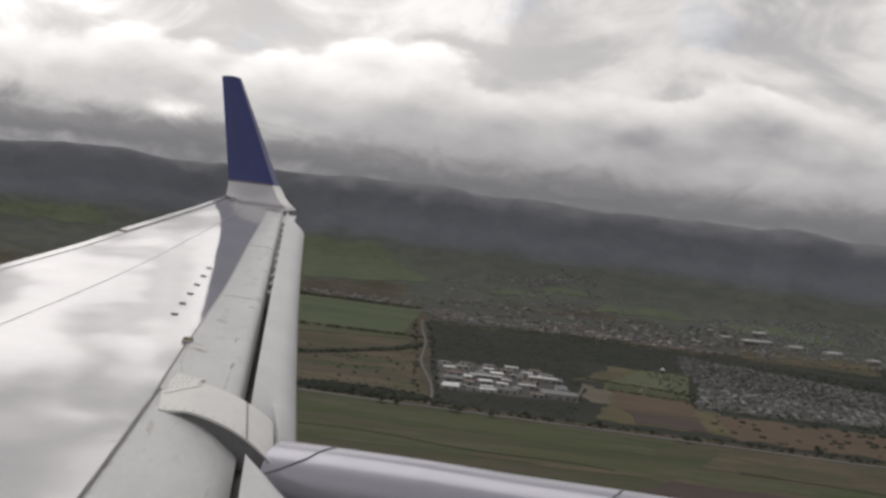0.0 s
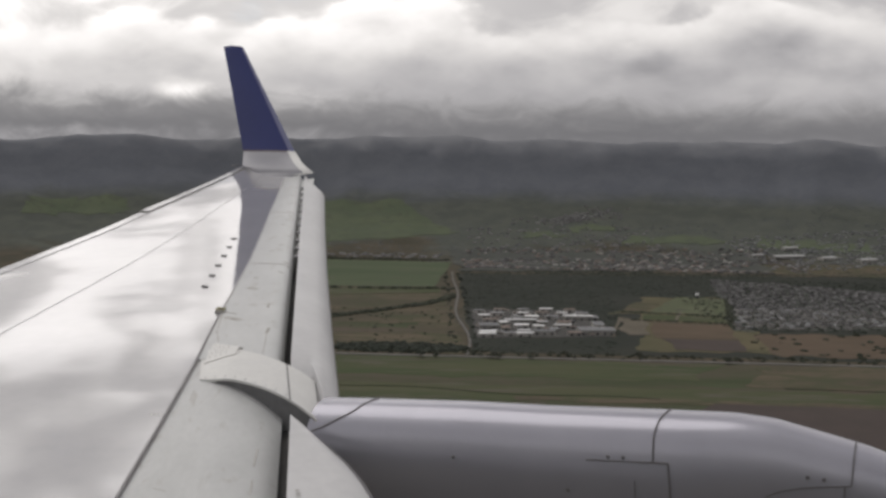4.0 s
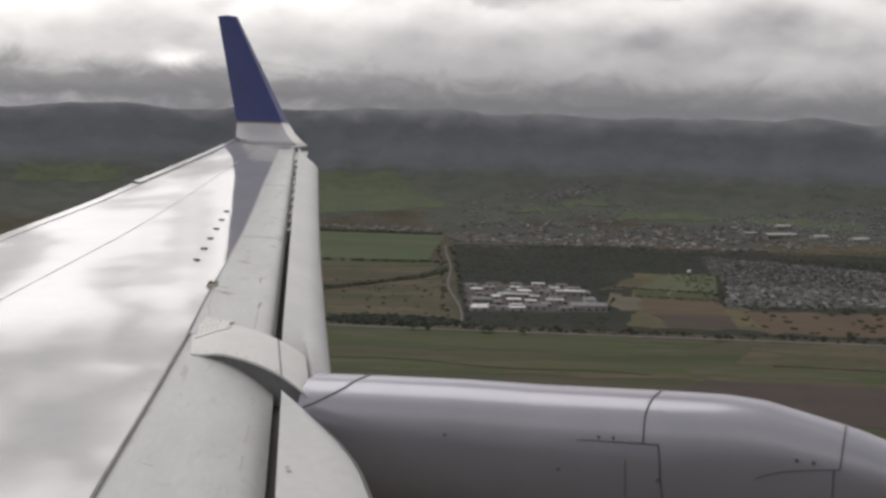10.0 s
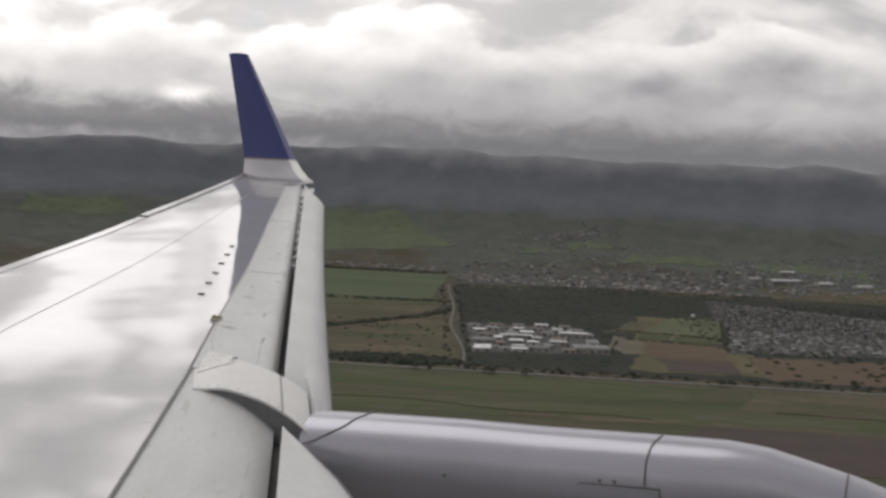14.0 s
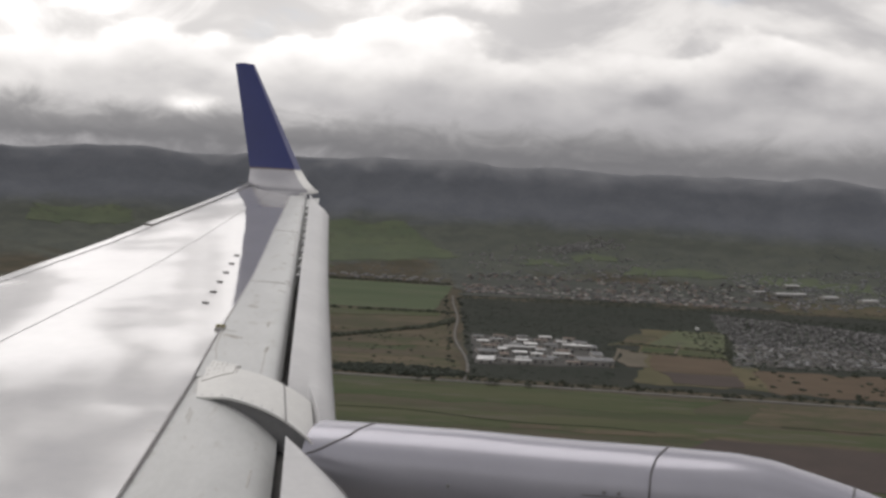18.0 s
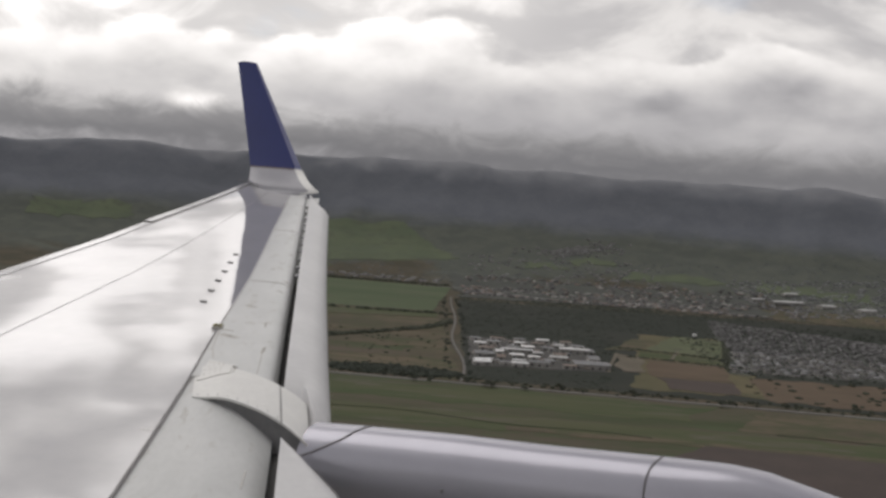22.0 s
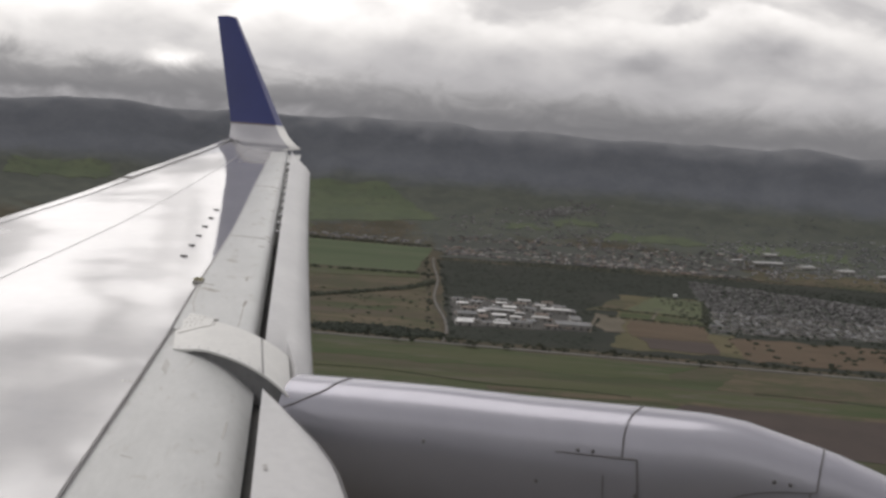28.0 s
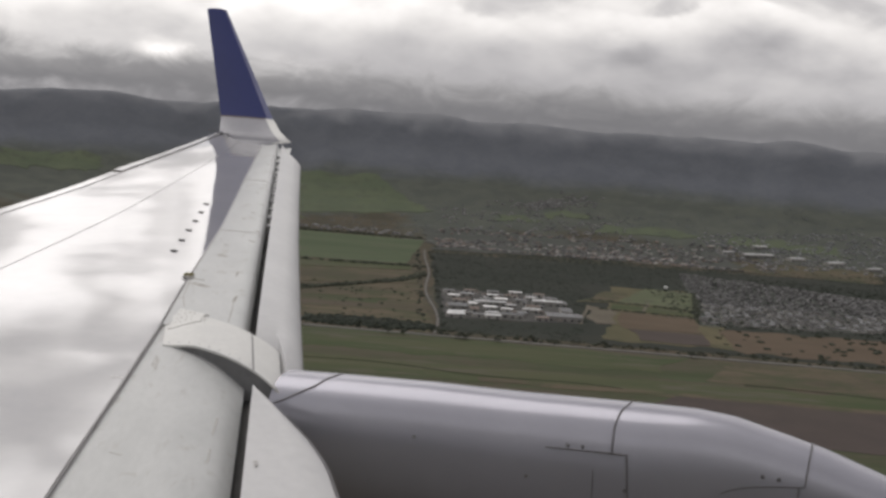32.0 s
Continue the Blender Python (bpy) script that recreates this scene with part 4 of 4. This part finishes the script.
def hedge_y(x):
    return lerp(x, [(-900, 1800), (-480, 1960), (-300, 2050), (-130, 2190), (0, 2330), (60, 2460)])


woods("hedgerow", lambda x, y: abs(y - hedge_y(x)) < 22 + 8 * math.sin(x / 60), (-900, 1760, 60, 2500), 26000, 7.0, "dark winding hedgerow between the brown fields", leaf="bush")
woods("hedgerow", lambda x, y: abs(y - (2595 + 0.05 * x)) < 9 or abs(y - (3345 - 0.03 * x)) < 14, (-900, 2540, 60, 3400), 16000, 7.5, "dark hedgerow beside the green field", leaf="bush")
woods("copse", lambda x, y: (x + 60) ** 2 / 130 ** 2 + (y - 1760) ** 2 / 46 ** 2 < 1, (-200, 1710, 70, 1810), 900, 7.0, "dark copse of scrub beside the highway")
woods("farm_road_trees", lambda x, y: 14 < x - 64 < 30 or -26 < x - 64 < -14, (30, 1700, 100, 3000), 420, 5.0, "dark trees along the farm road")
woods("hedgerow", lambda x, y: abs(y - (2110 - 0.16 * (x - 480))) < 6 or abs(y - (2222 - 0.24 * (x - 500))) < 6 or abs(x - (668 + 0.28 * (y - 2080))) < 7, (450, 2040, 800, 2480), 5200, 5.0, "dark hedge between the small fields", leaf="bush")
woods("roadside_bushes", lambda x, y: 14 < y - road_y(x) < 60, (-900, 1600, 1500, 1800), 1700, 5.0, "dark bushes along the highway", leaf="bush")
woods("dry_strip_bushes", lambda x, y: True, (640, 1735, 1350, 1960), 110, 7.5, "dark round bushes on the dry strip", 0.8, "bush")
woods("suburb_trees", lambda x, y: inside(x, y) and x > 640 and y > 1990, (600, 1980, 1500, 2880), 3200, 4.5, "garden trees between the houses")
woods("field_bushes", lambda x, y: True, (-700, 1730, 50, 2280), 260, 4.5, "scattered bushes in the dry field", leaf="bush")


def tree(x, y, h):
    """A roadside tree: tapered trunk, limbs and a broken crown."""
    root = tagged(new("tree"), "dark broad-crowned tree beside the highway", "tree", "roadside trees")
    root.location = (x, y, land(x, y))
    bm = bmesh.new()
    bmesh.ops.create_cone(bm, cap_ends=True, segments=7, radius1=h * 0.05, radius2=h * 0.025, depth=h * 0.5, matrix=pose(0, 0, h * 0.24))
    for k in range(4):
        a = k * 1.6 + RNG.random()
        bmesh.ops.create_cone(bm, cap_ends=True, segments=5, radius1=h * 0.022, radius2=h * 0.008, depth=h * 0.4, matrix=pose(math.cos(a) * h * 0.13, math.sin(a) * h * 0.13, h * 0.55, 0, 0, 0) @ Matrix.Rotation(0.7, 4, Vector((-math.sin(a), math.cos(a), 0))))
    me = bpy.data.meshes.new("trunk")
    bm.to_mesh(me)
    bm.free()
    me.materials.append(M["bark"])
    part("trunk", me, root)
    spots = []
    for _ in range(34):
        a, q = RNG.uniform(0, 6.283), RNG.random() ** 0.5
        spots.append((math.cos(a) * q * h * 0.5, math.sin(a) * q * h * 0.5, h * (0.42 + 0.36 * RNG.random() * (1.15 - q)), h * RNG.uniform(0.09, 0.17), h * RNG.uniform(0.12, 0.22)))
    v, f = clumps(spots)
    part("crown", mesh_of("crown", v, f, M["bush"]), root)
    return root


base_trees = [tree(-40, road_y(-40) + 22, 11), tree(120, road_y(120) - 18, 14), tree(330, road_y(330) + 20, 9)]
for k in range(26):
    x = -220 + 46 * k + RNG.uniform(-18, 18)
    y = road_y(x) + RNG.choice((-16, 18, 26, 34)) + RNG.uniform(-4, 4)
    copy_thing(base_trees[k % 3], pose(x, y, land(x, y), 0, 0, RNG.uniform(0, 360)))


# ---------------------------------------------------------------- buildings
def slab(bm, x0, y0, z0, x1, y1, z1):
    bmesh.ops.create_cube(bm, size=1.0, matrix=Matrix.Translation(((x0 + x1) / 2, (y0 + y1) / 2, (z0 + z1) / 2)) @ Matrix.Diagonal((x1 - x0, y1 - y0, z1 - z0, 1)))


def made(bm, name, material):
    me = bpy.data.meshes.new(name)
    bm.to_mesh(me)
    bm.free()
    me.materials.append(material)
    return me


def gable(sx, sy, z, rise, over, name, material):
    """A pitched roof of real thickness, its ridge along x."""
    x, y = sx / 2 + over, sy / 2 + over
    t = 0.35
    v = [(-x, -y, z), (x, -y, z), (x, 0, z + rise), (-x, 0, z + rise), (-x, y, z), (x, y, z)]
    v += [(a, b, c - t) for a, b, c in v]
    f = [(0, 1, 2, 3), (3, 2, 5, 4), (7, 6, 9, 8), (8, 9, 10, 11), (0, 6, 7, 1), (5, 11, 10, 4), (1, 7, 8, 2), (2, 8, 11, 5), (4, 10, 9, 3), (3, 9, 6, 0)]
    return mesh_of(name, v, f, material)


def warehouse(x, y, sx, sy, h, roof, label, turn=0.0):
    root = tagged(new("warehouse"), label, "warehouse", "industrial estate sheds")
    root.matrix_basis = pose(x, y, land(x, y) + 0.7, 0, 0, turn)
    bm = bmesh.new()
    slab(bm, -sx / 2, -sy / 2, 0, sx / 2, sy / 2, h)
    part("body", made(bm, "body", M["wall"]), root)
    part("roof", gable(sx, sy, h + 0.36, min(2.6, sy * 0.08), 0.5, "roof", roof), root)
    bays = max(1, int(sx / 14))
    for k in range(bays):
        bm = bmesh.new()
        cx = -sx / 2 + sx * (k + 0.5) / bays
        slab(bm, cx - 2.2, -sy / 2 - 0.12, 0.1, cx + 2.2, -sy / 2 + 0.1, min(4.2, h - 0.8))
        part("loading_door", made(bm, "loading_door", M["dark"]), root)
    return root


# rows of sheds: x, y, width, depth, height, roof
for x, y, sx, sy, h, roof in (
        (-68, 1985, 36, 20, 7, "roof_white"), (-66, 2012, 32, 16, 6, "roof_white"), (8, 1995, 34, 22, 7, "roof_white"), (50, 2020, 46, 26, 7, "roof_grey"),
        (160, 2035, 74, 40, 9, "roof_grey"), (10, 2030, 26, 14, 6, "roof_white"), (112, 2010, 28, 16, 6, "roof_rust"), (-20, 2000, 24, 14, 6, "roof_grey"),
        (10, 2085, 30, 20, 7, "roof_white"), (46, 2080, 24, 18, 6, "roof_white"), (100, 2090, 38, 14, 7, "roof_white"), (-60, 2080, 40, 34, 7, "roof_grey"),
        (15, 2140, 70, 16, 8, "roof_white"), (60, 2128, 22, 14, 6, "roof_white"), (108, 2130, 30, 24, 6, "roof_rust"), (178, 2110, 22, 46, 7, "roof_grey"),
        (148, 2190, 66, 20, 9, "roof_white"), (10, 2180, 26, 18, 6, "roof_grey"), (44, 2190, 30, 20, 7, "roof_white"), (-50, 2150, 34, 20, 6, "roof_rust"),
        (90, 2200, 28, 20, 6, "roof_grey"), (-62, 2205, 26, 18, 6, "roof_white"), (-30, 2235, 30, 20, 6, "roof_grey"), (30, 2240, 24, 18, 6, "roof_white"),
        (75, 2250, 30, 18, 6, "roof_rust"), (120, 2245, 24, 18, 6, "roof_white"), (165, 2250, 30, 18, 6, "roof_grey"), (-70, 2265, 24, 16, 6, "roof_grey"),
        (-20, 2285, 28, 16, 6, "roof_rust"), (35, 2290, 26, 16, 6, "roof_grey"), (90, 2300, 30, 16, 6, "roof_white"), (145, 2295, 26, 16, 6, "roof_rust"),
        (-25, 2060, 18, 26, 6, "roof_rust"), (75, 2050, 20, 22, 6, "roof_grey"), (-25, 2120, 18, 24, 6, "roof_white"), (185, 2200, 16, 40, 6, "roof_grey")):
    tone = {"roof_white": "white", "roof_grey": "grey", "roof_rust": "rust-brown"}[roof]
    warehouse(x + 182, y - 96 + (y - 2000) * 0.08, sx, sy, h, M["roof_bright" if roof == "roof_white" else roof], "low industrial shed with a %s metal roof in a paved yard" % tone, RNG.uniform(-3, 3) + 2)
for k in range(34):     # small sheds and stores between the large ones
    x, y = RNG.uniform(104, 352), RNG.uniform(1890, 2222)
    sx, sy = RNG.uniform(9, 17), RNG.uniform(7, 12)
    roof = RNG.choice(("roof_grey", "roof_rust", "roof_white"))
    warehouse(x, y, sx, sy, RNG.uniform(3.4, 5.0), M[roof], "small industrial store with a %s roof in a paved yard" % {"roof_white": "white", "roof_grey": "grey", "roof_rust": "rust-brown"}[roof], RNG.choice((2, 92)) + RNG.uniform(-4, 4))
for x, y, sx, sy in ((1290, 3420, 130, 40), (1420, 3380, 60, 34), (1190, 3450, 50, 26), (1540, 3330, 70, 30), (1640, 3240, 60, 26), (1350, 3560, 60, 24)):
    warehouse(x, y, sx, sy, 10, M["roof_white"], "long white flat-roofed building at the edge of town", 18)


def house(sx, sy, h, roof):
    root = tagged(new("house"), "small suburban house with a grey shingle roof", "house", "suburb houses")
    bm = bmesh.new()
    slab(bm, -sx / 2, -sy / 2, 0, sx / 2, sy / 2, h)
    part("body", made(bm, "body", M["wall"]), root)
    part("roof", gable(sx, sy, h + 0.36, 1.5, 0.7, "roof", roof), root)
    return root


kinds = [house(15, 10, 3.2, M["shingle"]), house(13, 11, 5.4, M["shingle"]), house(16, 9, 3.2, M["roof_grey"])]
lots = []
for i in range(34):
    for j in range(26):
        u, v = (i + 0.5) / 34, (j + 0.5) / 26
        bend = 26 * math.sin(v * 5.0 + i * 0.25)
        ax, ay = 650 + 690 * u, 2000 + 85 * u
        bx, by = 870 + 560 * u, 2890 - 340 * u
        lots.append((ax + (bx - ax) * v + bend * 0.6 + RNG.uniform(-6, 6), ay + (by - ay) * v + 9 * math.sin(i * 0.9) + RNG.uniform(-9, 9), RNG.choice((8, 98, 20, 110)) + RNG.uniform(-8, 8), RNG.randrange(3), j))
RNG.shuffle(lots)
near = [l for l in lots if l[4] < 9][:297]
for ob, l in zip(kinds, near):
    ob.matrix_basis = pose(l[0], l[1], 0.6, 0, 0, l[2])
for l in near[3:]:
    copy_thing(kinds[l[3]], pose(l[0], l[1], 0.6, 0, 0, l[2]))


def house_block(name, spots, material, label):
    """Distant houses, wall and pitched roof each, joined."""
    verts, faces = [], []
    for x, y, turn, sx, sy, h in spots:
        n = len(verts)
        c, s = math.cos(radians(turn)), math.sin(radians(turn))
        z = land(x, y) - 0.5
        for px, py, pz in ((-sx, -sy, 0), (sx, -sy, 0), (sx, sy, 0), (-sx, sy, 0), (-sx, -sy, h), (sx, -sy, h), (sx, sy, h), (-sx, sy, h), (-sx, 0, h + 1.4), (sx, 0, h + 1.4)):
            verts.append((x + px * c - py * s, y + px * s + py * c, z + pz))
        faces += [tuple(i + n for i in q) for q in ((0, 1, 5, 4), (1, 2, 6, 9, 5), (2, 3, 7, 6), (3, 0, 4, 8, 7), (4, 5, 9, 8), (6, 7, 8, 9))]
    return tagged(new(name, mesh_of(name, verts, faces, material)), label, "houses", kind="stuff")


house_block("suburb_roofs", [(l[0], l[1], l[2], 7.5, 5.2, 3.6) for l in lots if l not in near], M["shingle"], "dense grey-roofed suburb behind the front rows")
for tag, mat_, count in (("grey", "shingle", 760), ("white", "wall", 150), ("brown", "roof_rust", 260)):
    spots = []
    while len(spots) < count:
        x = RNG.uniform(110, 1250)
        y = 3120 + RNG.random() ** 1.6 * 520 + (x - 300) * -0.04
        if noise.noise(Vector((x / 210, y / 130, 8.0))) > -0.22 and y < 3900:
            spots.append((x, y, RNG.choice((0, 90)) + RNG.uniform(-15, 15), RNG.uniform(5, 10), RNG.uniform(4, 6), RNG.uniform(3, 5)))
    house_block("town_roofs", spots, M[mat_], "distant town houses with %s roofs" % ("pale" if tag == "white" else tag))
spots = [(RNG.uniform(1150, 1900), RNG.uniform(3150, 3800), RNG.uniform(0, 90), 8, 5, 4) for _ in range(420)]
house_block("town_roofs", [s for s in spots if math.hypot(s[0], s[1]) < 4700], M["roof_grey"], "distant grey-roofed town houses")
spots = []
for _ in range(150):      # houses high on the slope
    q, e = RNG.gauss(0, 1), RNG.gauss(0, 1)
    spots.append((640 + 80 * q + 50 * e, 4170 + 45 * e, RNG.uniform(0, 90), 8, 5, 5))
for _ in range(130):
    spots.append((RNG.uniform(150, 900), RNG.uniform(3640, 4020), RNG.uniform(0, 90), 7, 5, 4))
house_block("hill_houses", spots, M["hill_house"], "pale houses scattered on the mountain slope")
spots = [(RNG.uniform(-400, 20), RNG.uniform(3390, 3480), RNG.uniform(0, 90), 9, 5, 4) for _ in range(46)]
house_block("village_roofs", spots, M["hill_house"], "row of small pale buildings below the hill")


def water_tank(x, y):
    """A small white tank on a dark stand."""
    root = tagged(new("water_tank"), "small white water tank on a dark stand", "water tank")
    root.location = (x, y, land(x, y))
    bm = bmesh.new()
    bmesh.ops.create_cone(bm, cap_ends=True, segments=16, radius1=5.0, radius2=5.0, depth=5.0, matrix=pose(0, 0, 9.5))
    bmesh.ops.create_cone(bm, cap_ends=True, segments=16, radius1=5.0, radius2=0.6, depth=1.6, matrix=pose(0, 0, 12.8))
    part("tank", made(bm, "tank", M["roof_bright"]), root)
    for a in range(4):
        bm = bmesh.new()
        slab(bm, -0.5, -0.5, 0, 0.5, 0.5, 7.2)
        leg = part("leg", made(bm, "leg", M["dark"]), root)
        leg.location = (3.2 * math.cos(a * 1.571 + 0.8), 3.2 * math.sin(a * 1.571 + 0.8), 0)


water_tank(705, 2490)
